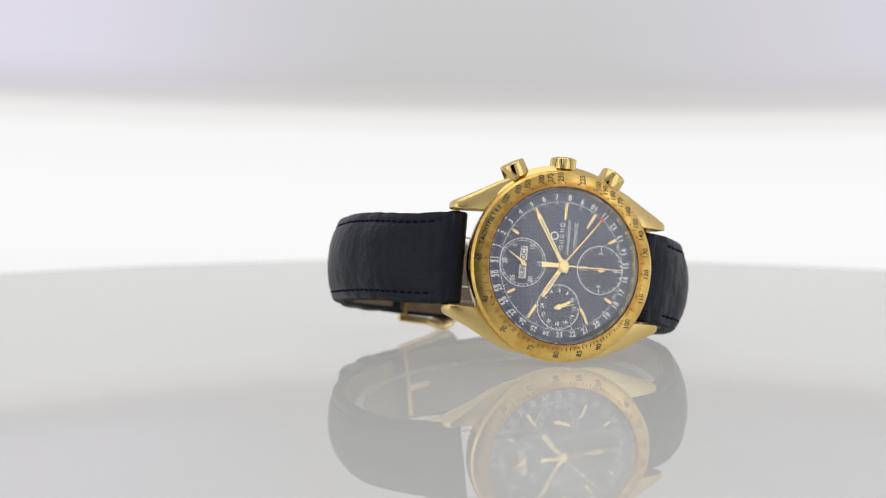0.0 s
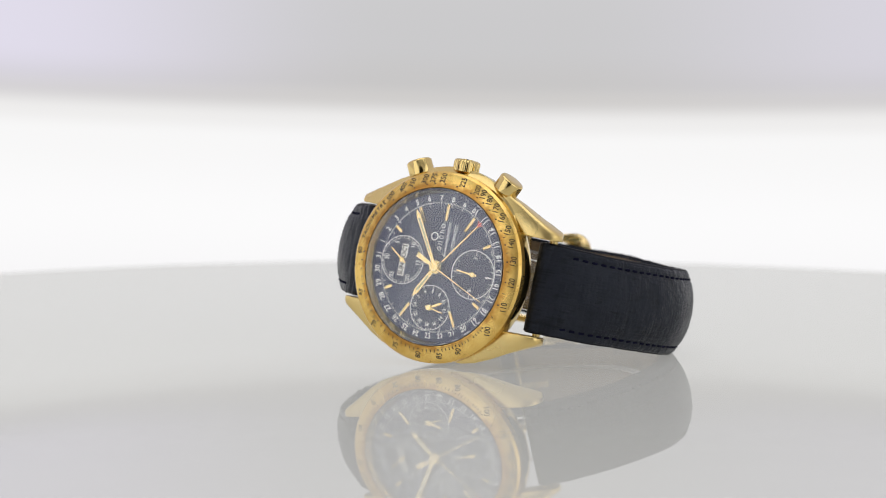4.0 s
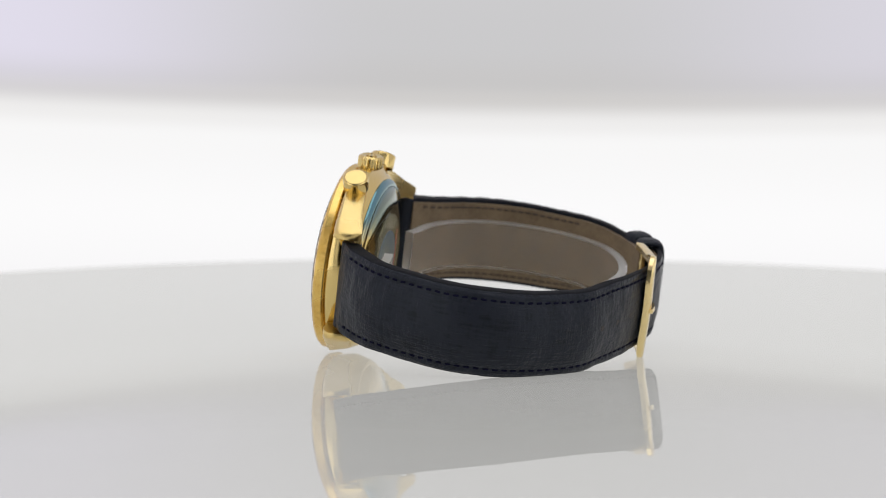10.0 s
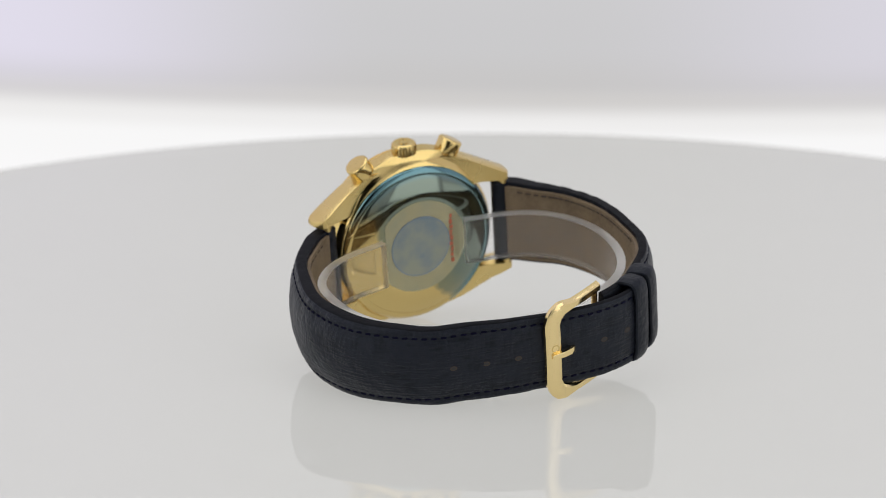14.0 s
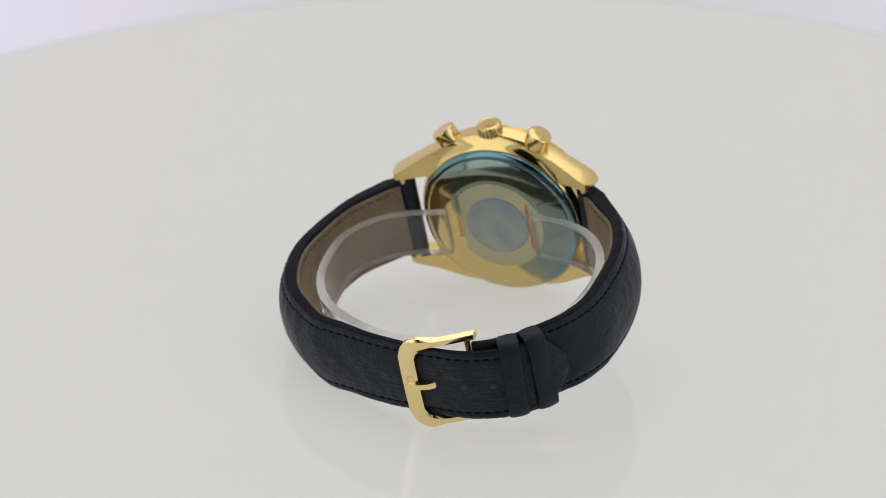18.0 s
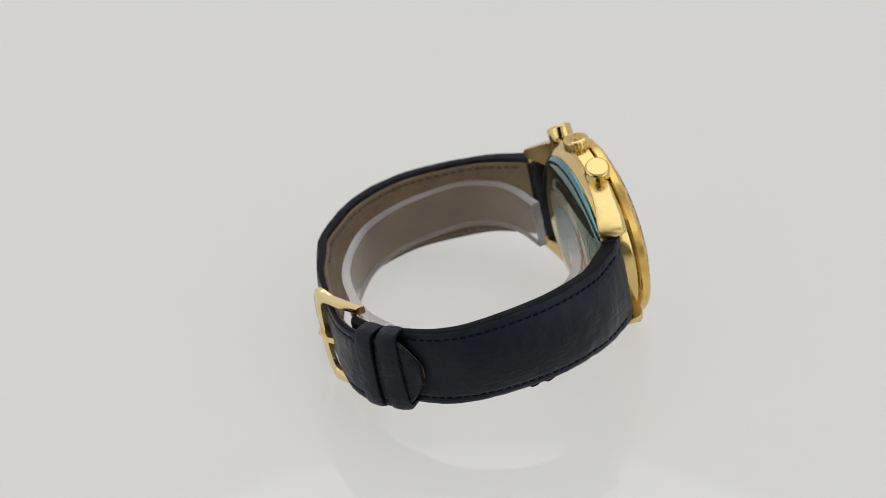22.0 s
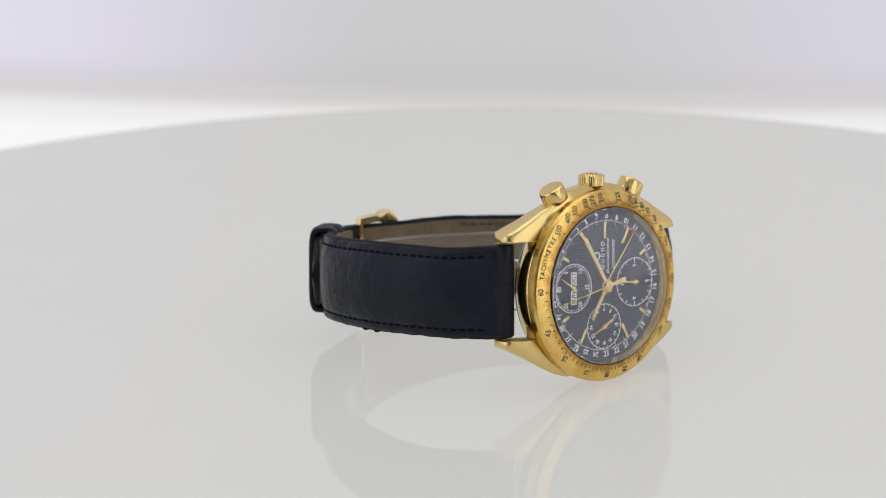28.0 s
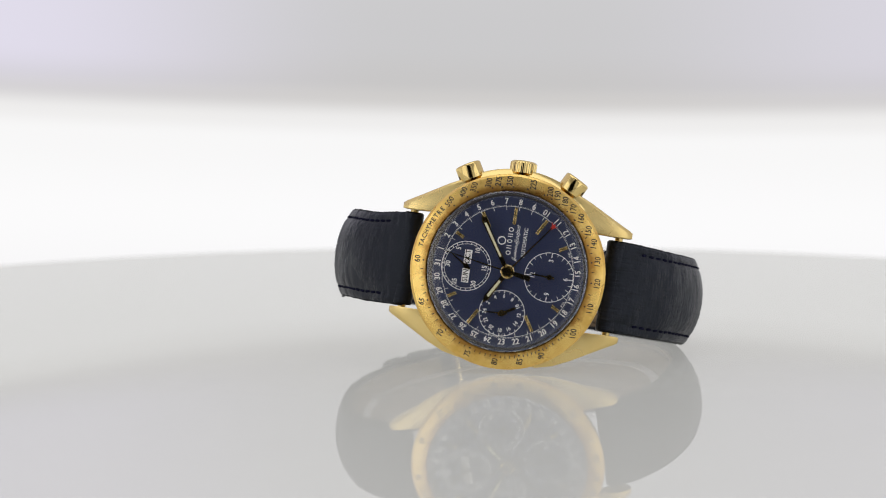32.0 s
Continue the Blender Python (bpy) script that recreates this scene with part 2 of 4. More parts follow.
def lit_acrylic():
    """Milky acrylic, glowing evenly as if lit from below, under a thin polished skin."""
    # the glow's strength is also set to lift shade inside the strap ring
    m = grain(material("glowing_white_acrylic", (0.19, 0.189, 0.183), 0.4, Specular_IOR_Level=0.0, Emission_Color=(1.0, 0.995, 0.955, 1), Emission_Strength=0.50), 60, 0.0, color2=(0.18, 0.179, 0.173), amount=0.6)
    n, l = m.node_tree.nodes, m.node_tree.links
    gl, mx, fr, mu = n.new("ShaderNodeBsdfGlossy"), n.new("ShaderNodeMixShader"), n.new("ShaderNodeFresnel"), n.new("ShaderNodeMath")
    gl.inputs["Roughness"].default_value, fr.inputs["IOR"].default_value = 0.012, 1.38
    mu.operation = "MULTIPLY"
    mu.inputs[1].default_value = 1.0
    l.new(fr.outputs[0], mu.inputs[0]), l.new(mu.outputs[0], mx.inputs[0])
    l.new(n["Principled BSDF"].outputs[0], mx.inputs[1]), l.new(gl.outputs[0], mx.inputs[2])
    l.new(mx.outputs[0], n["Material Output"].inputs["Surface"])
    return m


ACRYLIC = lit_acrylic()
DARK = grain(material("studio_floor", (0.12, 0.12, 0.125), 0.6), 30, 0.2, color2=(0.09, 0.09, 0.095))
CLOTH = grain(material("white_cloth", (0.8, 0.8, 0.8), 0.9), 300, 0.2, color2=(0.74, 0.74, 0.75))


def glow_screen():
    """A white screen with its light painted as glow: bright below, greyer above a soft edge."""
    m = bpy.data.materials.new("glow_toned_screen")
    m.use_nodes = True
    n, l = m.node_tree.nodes, m.node_tree.links
    n.remove(n["Principled BSDF"])
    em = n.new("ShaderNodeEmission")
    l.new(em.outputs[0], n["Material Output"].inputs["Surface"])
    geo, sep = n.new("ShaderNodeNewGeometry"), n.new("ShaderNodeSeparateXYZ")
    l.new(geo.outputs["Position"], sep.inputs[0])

    def math_node(op, a, b, c=None):
        k = n.new("ShaderNodeMath")
        k.operation = op
        for i, v in enumerate((a, b, c)):
            if v is None:
                continue
            if isinstance(v, (int, float)):
                k.inputs[i].default_value = v
            else:
                l.new(v, k.inputs[i])
        return k.outputs[0]

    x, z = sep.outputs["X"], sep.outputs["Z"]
    # the edge is bowed lower in the middle to fit the camera's view
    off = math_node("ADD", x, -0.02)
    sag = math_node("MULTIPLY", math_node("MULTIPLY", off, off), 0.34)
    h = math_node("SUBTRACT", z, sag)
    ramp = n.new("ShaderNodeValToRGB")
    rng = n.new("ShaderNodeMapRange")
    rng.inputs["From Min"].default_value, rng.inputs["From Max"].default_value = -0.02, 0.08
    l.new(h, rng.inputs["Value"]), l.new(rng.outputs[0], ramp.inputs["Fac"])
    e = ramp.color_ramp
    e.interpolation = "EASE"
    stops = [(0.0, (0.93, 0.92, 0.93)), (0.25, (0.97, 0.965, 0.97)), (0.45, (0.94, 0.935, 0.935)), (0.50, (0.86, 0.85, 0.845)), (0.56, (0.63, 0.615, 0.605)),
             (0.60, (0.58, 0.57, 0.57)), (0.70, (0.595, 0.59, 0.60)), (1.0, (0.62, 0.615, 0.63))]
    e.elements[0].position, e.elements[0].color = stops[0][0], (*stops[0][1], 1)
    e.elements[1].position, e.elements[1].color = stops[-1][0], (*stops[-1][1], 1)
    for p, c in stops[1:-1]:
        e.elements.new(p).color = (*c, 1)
    # a lilac tint painted into the glow towards both sides, above the edge
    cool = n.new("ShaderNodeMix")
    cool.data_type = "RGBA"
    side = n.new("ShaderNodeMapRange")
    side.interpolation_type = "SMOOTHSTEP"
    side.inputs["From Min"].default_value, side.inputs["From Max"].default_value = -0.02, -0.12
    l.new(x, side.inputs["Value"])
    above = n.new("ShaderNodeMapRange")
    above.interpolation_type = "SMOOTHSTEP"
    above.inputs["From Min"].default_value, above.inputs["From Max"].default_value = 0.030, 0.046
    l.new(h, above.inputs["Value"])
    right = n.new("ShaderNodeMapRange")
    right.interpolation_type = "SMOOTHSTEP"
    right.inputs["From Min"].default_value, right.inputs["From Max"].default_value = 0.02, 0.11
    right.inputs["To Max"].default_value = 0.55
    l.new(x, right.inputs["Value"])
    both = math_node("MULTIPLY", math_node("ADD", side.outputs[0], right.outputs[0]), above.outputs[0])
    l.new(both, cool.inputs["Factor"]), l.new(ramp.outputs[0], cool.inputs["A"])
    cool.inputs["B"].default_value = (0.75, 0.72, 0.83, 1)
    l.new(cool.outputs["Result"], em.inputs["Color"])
    return m


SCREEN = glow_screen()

# ---- building helpers ----
MM = 0.001


def finish(bm, smooth=40):
    bmesh.ops.recalc_face_normals(bm, faces=bm.faces)
    lim = radians(smooth)
    for f in bm.faces:
        f.smooth = True
    for ed in bm.edges:
        if len(ed.link_faces) == 2 and ed.calc_face_angle(0) > lim:
            ed.smooth = False
    return bm


def mesh_of(name, bm, mat, smooth=40):
    me = bpy.data.meshes.new(name)
    finish(bm, smooth).to_mesh(me)
    bm.free()
    me.materials.append(mat)
    return me


def part(name, bm, mat, parent, label="", smooth=40):
    """Links a bmesh, or a mesh that others share, as one object under parent."""
    ob = new(name, bm if isinstance(bm, bpy.types.Mesh) else mesh_of(name, bm, mat, smooth))
    ob.parent = parent
    return tagged(ob, label)


def lathe(profile, steps=96, close=True, m=None):
    """Turns (radius, y) points in mm about the y axis."""
    bm = bmesh.new()
    rings = []
    for r, y in profile:
        rings.append([bm.verts.new((r * MM * math.sin(a), y * MM, r * MM * math.cos(a)))
                      for a in (2 * math.pi * k / steps for k in range(steps))])
    pairs = list(zip(rings, rings[1:])) + ([(rings[-1], rings[0])] if close else [])
    for a, b in pairs:
        for k in range(steps):
            bm.faces.new((a[k], a[(k + 1) % steps], b[(k + 1) % steps], b[k]))
    if m:
        bm.transform(m)
    return bm


def block(w, d, h, bevel=0.15, m=None, segs=2, bm=None):
    """A bevelled block, w x d x h mm, about its centre; added to bm if given."""
    own = bmesh.new()
    bmesh.ops.create_cube(own, size=1, matrix=Matrix.Diagonal((w * MM, d * MM, h * MM, 1)))
    if bevel:
        bmesh.ops.bevel(own, geom=list(own.edges), offset=bevel * MM, segments=segs, affect="EDGES", profile=0.5)
    if m:
        own.transform(m)
    if bm is None:
        return own
    tmp = bpy.data.meshes.new("tmp")
    own.to_mesh(tmp)
    own.free()
    bm.from_mesh(tmp)
    bpy.data.meshes.remove(tmp)
    return bm


def loft(rings, cap=True):
    """Joins rings of points (mm) of equal count."""
    bm = bmesh.new()
    rows = [[bm.verts.new(Vector(p) * MM) for p in ring] for ring in rings]
    n = len(rows[0])
    for a, b in zip(rows, rows[1:]):
        for k in range(n):
            bm.faces.new((a[k], a[(k + 1) % n], b[(k + 1) % n], b[k]))
    if cap:
        bm.faces.new(rows[0])
        bm.faces.new(rows[-1])
    return bm


def prism(outline, w0, w1, m=None, bevel=0.0):
    """A flat outline of (u, v) mm from height w0 to w1."""
    bm = loft([[(u, v, w0) for u, v in outline], [(u, v, w1) for u, v in outline]])
    bmesh.ops.recalc_face_normals(bm, faces=bm.faces)
    if bevel:
        top = [ed for ed in bm.edges if all(abs(v.co.z - w1 * MM) < 1e-9 for v in ed.verts)]
        bmesh.ops.bevel(bm, geom=top, offset=bevel * MM, segments=2, affect="EDGES")
    if m:
        bm.transform(m)
    return bm


def ring_flat(r0, r1, w0, w1, steps=72, m=None):
    bm = bmesh.new()
    rows = []
    for r, w in ((r0, w0), (r0, w1), (r1, w1), (r1, w0)):
        rows.append([bm.verts.new((r * MM * math.cos(a), r * MM * math.sin(a), w * MM)) for a in (2 * math.pi * k / steps for k in range(steps))])
    for a, b in zip(rows, rows[1:] + rows[:1]):
        for k in range(steps):
            bm.faces.new((a[k], a[(k + 1) % steps], b[(k + 1) % steps], b[k]))
    if m:
        bm.transform(m)
    return bm


def disc_flat(r, w0, w1, steps=48, m=None):
    return prism([(r * math.cos(2 * math.pi * k / steps), r * math.sin(2 * math.pi * k / steps)) for k in range(steps)], w0, w1, m)


# Dial space: u to three o'clock, v to twelve, w towards the wearer; mm are given as metres.
SEAT = Matrix.Translation((0, 0.0005, 0))
SUNK = Matrix.Translation((0, 0.00095, 0))
FRONT = Matrix(((0, -1, 0, 0), (0, 0, -1, 0), (1, 0, 0, 0), (0, 0, 0, 1)))
FACE = SUNK @ FRONT


def on_dial(u, v, w=0.0, turn=0.0):
    """Pose on the dial; turn in degrees clockwise."""
    return FACE @ pose(u * MM, v * MM, w * MM, 0, 0, -turn)


def polar(r, deg):
    return r * math.sin(radians(deg)), r * math.cos(radians(deg))


WORDS = {}


def word(text, size, mat, thick=0.03, bold=0.0, squeeze=1.0):
    """A mesh of printed characters, centred, size mm high capitals."""
    key = (text, size, mat.name, thick, bold, squeeze)
    if key not in WORDS:
        cu = bpy.data.curves.new("word", "FONT")
        cu.body, cu.size, cu.align_x, cu.align_y = text, size * MM / 0.73, "CENTER", "CENTER"
        cu.extrude, cu.offset, cu.resolution_u = thick * MM / 2, bold * MM, 3
        ob = new("word", cu)
        dg = bpy.context.evaluated_depsgraph_get()
        me = bpy.data.meshes.new_from_object(ob.evaluated_get(dg))
        bpy.data.objects.remove(ob)
        bpy.data.curves.remove(cu)
        me.transform(Matrix.Diagonal((squeeze, 1, 1, 1)))
        me.materials.clear()
        me.materials.append(mat)
        WORDS[key] = me
    return WORDS[key]


def placed(name, data, mat, parent, m, label=""):
    ob = part(name, data, mat, parent, label)
    ob.matrix_basis = m
    return ob


def curve_through(pts, n):
    """n points evenly along a smooth line through pts, with the unit tangents."""
    dense = []
    for k in range(len(pts) - 1):
        p0, p1, p2, p3 = (Vector(pts[max(0, min(len(pts) - 1, k + j))]) for j in (-1, 0, 1, 2))
        for s in (i / 24 for i in range(24)):
            dense.append(0.5 * (2 * p1 + (p2 - p0) * s + (2 * p0 - 5 * p1 + 4 * p2 - p3) * s * s + (3 * p1 - p0 - 3 * p2 + p3) * s**3))
    dense.append(Vector(pts[-1]))
    run = [0.0]
    for a, b in zip(dense, dense[1:]):
        run.append(run[-1] + (b - a).length)
    out, j = [], 0
    for i in range(n):
        want = run[-1] * i / (n - 1)
        while j < len(run) - 2 and run[j + 1] < want:
            j += 1
        f = (want - run[j]) / max(run[j + 1] - run[j], 1e-9)
        out.append(dense[j].lerp(dense[j + 1], f))
    tan = [(out[min(i + 1, n - 1)] - out[max(i - 1, 0)]).normalized() for i in range(n)]
    return out, tan, run[-1]


# ---- the setting ----
def build_setting():
    bm = bmesh.new()
    rows = []
    heights = (-0.12, -0.03, 0.02, 0.05, 0.09, 0.15, 0.3, 0.5)
    line = [(0.3, -0.52), (0.3, -0.3), (0.28, -0.12)] + [(0.212 * math.cos(radians(a)), 0.212 * math.sin(radians(a))) for a in range(-6, 187, 3)] + [(-0.28, -0.12), (-0.3, -0.3), (-0.3, -0.52)]
    back = line[2:-2]
    for x, y in back:
        rows.append([bm.verts.new((x, y, z)) for z in heights])
    for a, b in zip(rows, rows[1:]):
        for k in range(len(heights) - 1):
            bm.faces.new((a[k], a[k + 1], b[k + 1], b[k]))
    bmesh.ops.solidify(bm, geom=list(bm.faces), thickness=0.002)
    tagged(new("backdrop", mesh_of("backdrop", bm, SCREEN)), "curved white screen behind the turntable, its light painted as glow", "backdrop", kind="structure")

    def wall(name, lo, hi, mat, label):
        bm = bmesh.new()
        c, d = [(a + b) / 2 for a, b in zip(lo, hi)], [b - a for a, b in zip(lo, hi)]
        bmesh.ops.create_cube(bm, size=1, matrix=Matrix.Translation(c) @ Matrix.Diagonal((*d, 1)))
        return tagged(new(name, mesh_of(name, bm, mat)), label, "wall", kind="structure")

    # unseen cloth panels, added so that gold and crystal reflect white around the opening
    for sx, nm in ((-1, "wall_west_1"), (1, "wall_east_1")):
        wall(nm, (min(sx * 0.29, sx * 0.3), -0.56, -0.12), (max(sx * 0.29, sx * 0.3), -0.1, 0.5), CLOTH, "unseen white cloth side added to the light tent")
    wall("wall_south_1", (-0.29, -0.56, -0.12), (-0.21, -0.55, 0.5), CLOTH, "unseen white cloth front strip added to shape reflections")
    wall("wall_south_2", (0.08, -0.56, -0.12), (0.29, -0.55, 0.5), CLOTH, "unseen white cloth front flap added to shape reflections")
    wall("wall_south_4", (-0.21, -0.56, 0.38), (0.08, -0.55, 0.5), CLOTH, "unseen white cloth front strip added to shape reflections")
    wall("ceiling_1", (-0.32, -0.56, 0.5), (0.32, 0.23, 0.51), CLOTH, "unseen white cloth top added to the light tent")
    # the tent's open front faces an unseen dim room, added for dark reflections
    wall("floor", (-1.2, -1.5, -0.15), (1.2, 1.2, -0.12), DARK, "grey studio table top under the turntable")
    wall("wall_west_2", (-1.22, -1.5, -0.15), (-1.2, 1.2, 1.3), DARK, "unseen dark grey wall added round the set")
    wall("wall_east_2", (1.2, -1.5, -0.15), (1.22, 1.2, 1.3), DARK, "unseen dark grey wall added round the set")
    wall("wall_south_3", (-1.22, -1.52, -0.15), (1.22, -1.5, 1.3), DARK, "unseen dark grey wall added behind the lens")
    wall("wall_north", (-1.22, 1.2, -0.15), (1.22, 1.22, 1.3), DARK, "unseen dark grey wall added round the set")
    wall("ceiling_2", (-1.22, -1.52, 1.3), (1.22, 1.22, 1.32), DARK, "unseen dark grey ceiling added over the set")


def build_turntable():
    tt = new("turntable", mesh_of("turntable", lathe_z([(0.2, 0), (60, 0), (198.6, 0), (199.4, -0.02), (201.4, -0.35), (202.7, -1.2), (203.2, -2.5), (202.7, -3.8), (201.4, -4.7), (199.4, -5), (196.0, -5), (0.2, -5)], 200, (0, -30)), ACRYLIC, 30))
    tagged(tt, "glossy white glowing acrylic turntable disc under the watch", "turntable")
    part("spindle", lathe_z([(0.2, -5), (40, -5), (40, -11), (20, -14), (14, -20), (14, -70), (20, -76), (20, -80), (0.2, -80)], 48), SPINDLE, tt, "grey metal spindle")
    return tt


SPINDLE = material("brushed_steel", (0.5, 0.5, 0.5), 0.35, 1.0)


def lathe_z(profile, steps, at=(0, 0)):
    bm = bmesh.new()
    rows = [[bm.verts.new(((at[0] + r * math.cos(a)) * MM, (at[1] + r * math.sin(a)) * MM, z * MM)) for a in (2 * math.pi * k / steps for k in range(steps))] for r, z in profile]
    for a, b in zip(rows, rows[1:]):
        for k in range(steps):
            bm.faces.new((a[k], a[(k + 1) % steps], b[(k + 1) % steps], b[k]))
    bm.faces.new(rows[0]), bm.faces.new(rows[-1])
    return bm


# ---- the watch ----
def build_case(watch):
    bm = lathe([(14.9, 1.78), (16.6, 1.8), (17.0, 1.86), (17.3, 1.95), (17.6, 2.25), (17.7, 3.0), (17.6, 4.6), (17.45, 5.6), (17.2, 6.0), (16.85, 6.7), (16.45, 7.15), (16.2, 7.35), (10, 7.4), (10, 1.78)], 128)
    # the band swells round the crown and the pushers
    for v in bm.verts:
        r = math.hypot(v.co.x, v.co.z)
        if r > 16.4 * MM and v.co.y > 2.3 * MM:
            k = min(1.0, max(0.0, (v.co.z / r - 0.55) / 0.3))
            deep = min(1.0, max(0.0, (v.co.y / MM - 5.6) / 0.6))
            grow = 1 + (1.6 - 1.3 * deep) * MM * k * k * (3 - 2 * k) / r
            v.co.x, v.co.z = v.co.x * grow, v.co.z * grow
    case = part("case", bm, GOLD, watch,
                "polished yellow gold round watch case")
    # lugs: four curved horns that carry the strap
    for sx in (-1, 1):
        for sz in (-1, 1):
            rings = []
            for x, zi, zo, yf, yb, c in ((3.0, 10.5, 17.0, 3.2, 6.0, 0.3), (7.5, 9.7, 17.0, 2.6, 6.2, 0.4), (10.5, 9.5, 16.3, 2.55, 6.5, 0.55), (13.5, 9.35, 14.95, 2.75, 7.1, 0.7), (16.5, 9.25, 13.3, 3.0, 7.9, 0.85), (19.0, 9.2, 11.95, 3.3, 8.9, 0.9), (20.6, 9.2, 11.1, 3.7, 9.2, 0.85), (21.3, 9.2, 10.75, 4.1, 8.1, 0.7), (21.9, 9.3, 10.3, 4.9, 6.6, 0.4)):
                w = zo - zi
                x *= 1.0 if sx > 0 else 0.975
                k = min(0.55 * c, w * 0.45)
                under = (0.9 if sz < 0 else 0.35) * min(1.0, w / 5)
                rings.append([(sx * x, yf + 0.15, sz * zi), (sx * x, yf, sz * (zi + 0.15)), (sx * x, yf + 0.1, sz * (zo - 1.6 * k)), (sx * x, yf + 1.1 * k, sz * (zo - 0.25 * k)), (sx * x, yf + 1.9 * k, sz * zo),
                              (sx * x, yb - 0.5, sz * (zo - under)), (sx * x, yb, sz * (zo - 0.5 * k - under)), (sx * x, yb, sz * (zi + 0.1)), (sx * x, yb - 0.2, sz * zi)])
            part("lug", loft(rings), GOLD_SATIN, case, smooth=38)
    # spring bars
    for sx in (-1, 1):
        part("spring_bar", cylinder((sx * 19.4, 8.3, -9.3), (sx * 19.4, 8.3, 9.3), 0.75, 16), GOLD_SATIN, case, "slim gold spring bar")
    back = part("case_back", lathe([(0.05, 9.35), (10.4, 9.35), (10.6, 9.34), (10.8, 9.3), (10.95, 9.27), (14.7, 8.55), (14.9, 8.35), (15.2, 8.4), (16.1, 7.95), (16.35, 7.6), (16.35, 7.3), (0.05, 7.3)], 128, close=False), BACK_FILM_REFLECTIONS, case,
                "polished case back under bluish protective film, dark reflections painted in")
    # a round film, cut straight along one side
    cut = [(9.8 * math.cos(radians(a)), 9.8 * math.sin(radians(a))) for a in range(-142, 218, 6)]
    cut = [(u, v) for u, v in cut if v < 7.9]
    behind = Matrix(((0, 1, 0, 0), (0, 0, 1, 0), (1, 0, 0, 0), (0, 0, 0, 1)))  # u to the crown, v to six o'clock, w to the back
    part("film_sticker", prism(cut, 9.36, 9.42, behind), STICKER, back, "yellowish clear film sticker cut straight along one side")
    part("emblem", disc_flat(6.3, 9.43, 9.50, 48, behind), MEDAL, back, "round blue-grey emblem disc")
    for k in range(9):
        ln = (0.8, 1.1, 0.7, 1.2, 1.0, 0.8, 1.2, 0.7, 0.9)[k]
        part("red_mark", block(ln, 0.5 + 0.12 * (k % 3), 0.03, 0, behind @ pose((4.9 - 1.22 * k) * MM, (-6.9 + 0.12 * (k % 2)) * MM, 9.47 * MM, 0, 0, 9 * (k % 3) - 9)), FILM_RED, back, "faded red printed mark")
    part("emblem_rim", ring_flat(6.2, 6.42, 9.43, 9.505, 64, behind), FILM_RIM, back, "blue rim of the film emblem")
    # crown
    axis = Matrix.Translation((0, 4.3 * MM, 0))
    bm = bmesh.new()
    rows, steps = [], 144
    for r, z, flute in ((1.3, 16.6, 0), (1.3, 18.35, 0), (2.1, 18.4, 0), (2.45, 18.7, 1), (2.45, 20.5, 1), (2.3, 20.75, 0.3), (1.9, 20.95, 0), (1.6, 20.9, 0), (0.1, 21.0, 0)):
        rows.append([])
        for k in range(steps):
            a = 2 * math.pi * k / steps
            rr = r + (0.05 * flute if (k // 3) % 2 == 0 else -0.03 * flute)
            rows[-1].append(bm.verts.new((rr * MM * math.cos(a), 4.3 * MM + rr * MM * math.sin(a), z * MM)))
    for a, b in zip(rows, rows[1:]):
        for k in range(steps):
            bm.faces.new((a[k], a[(k + 1) % steps], b[(k + 1) % steps], b[k]))
    bm.faces.new(rows[-1])
    crown = part("crown", bm, GOLD, watch, "fluted yellow gold winding crown", 30)
    part("crown_emblem", ring_flat(0.85, 1.05, 20.95, 21.03, 32, axis), GOLD, crown)
    # chronograph pushers
    for sgn in (-1, 1):
        m = Matrix.Translation((0, 4.2 * MM, 0)) @ pose(0, 0, 0, 0, sgn * 29.0, 0)
        cap = lathe([(0.05, 21.72), (1.0, 21.72), (1.9, 21.68), (2.2, 21.6), (2.38, 21.45), (2.45, 21.25), (2.45, 18.95), (2.4, 18.72), (2.28, 18.66), (1.5, 18.64), (0.05, 18.6)], 64, False, m @ pose(0, 0, 0, 90, 0, 0))
        push = part("pusher", cap, GOLD, watch, "yellow gold mushroom chronograph pusher")
        part("stem", lathe([(1.45, 18.9), (1.45, 17.95), (1.95, 17.85), (1.95, 16.2), (0.05, 16.2), (0.05, 18.9)], 40, True, m @ pose(0, 0, 0, 90, 0, 0)), GOLD, push)
    return case


def cylinder(a, b, r, steps=24):
    a, b = Vector(a) * MM, Vector(b) * MM
    q = (b - a).to_track_quat("Z", "Y").to_matrix().to_4x4()
    return disc_flat(r, 0, (b - a).length / MM, steps, Matrix.Translation(a) @ q)


BEZ_IN, BEZ_OUT = (15.3, -1.35), (17.75, -0.47)


def on_bezel(r, deg, turn, lift=0.02):
    """Pose on the bezel's sloping face; turn in degrees clockwise against upright."""
    s = (r - BEZ_IN[0]) / (BEZ_OUT[0] - BEZ_IN[0])
    y = BEZ_IN[1] + s * (BEZ_OUT[1] - BEZ_IN[1])
    slope = math.degrees(math.atan2(BEZ_OUT[1] - BEZ_IN[1], BEZ_OUT[0] - BEZ_IN[0]))
    u, v = polar(r, deg)
    return SEAT @ FRONT @ pose(u * MM, v * MM, (-y + lift) * MM) @ pose(0, 0, 0, 0, 0, -deg) @ pose(0, 0, 0, -slope) @ pose(0, 0, 0, 0, 0, deg - turn)


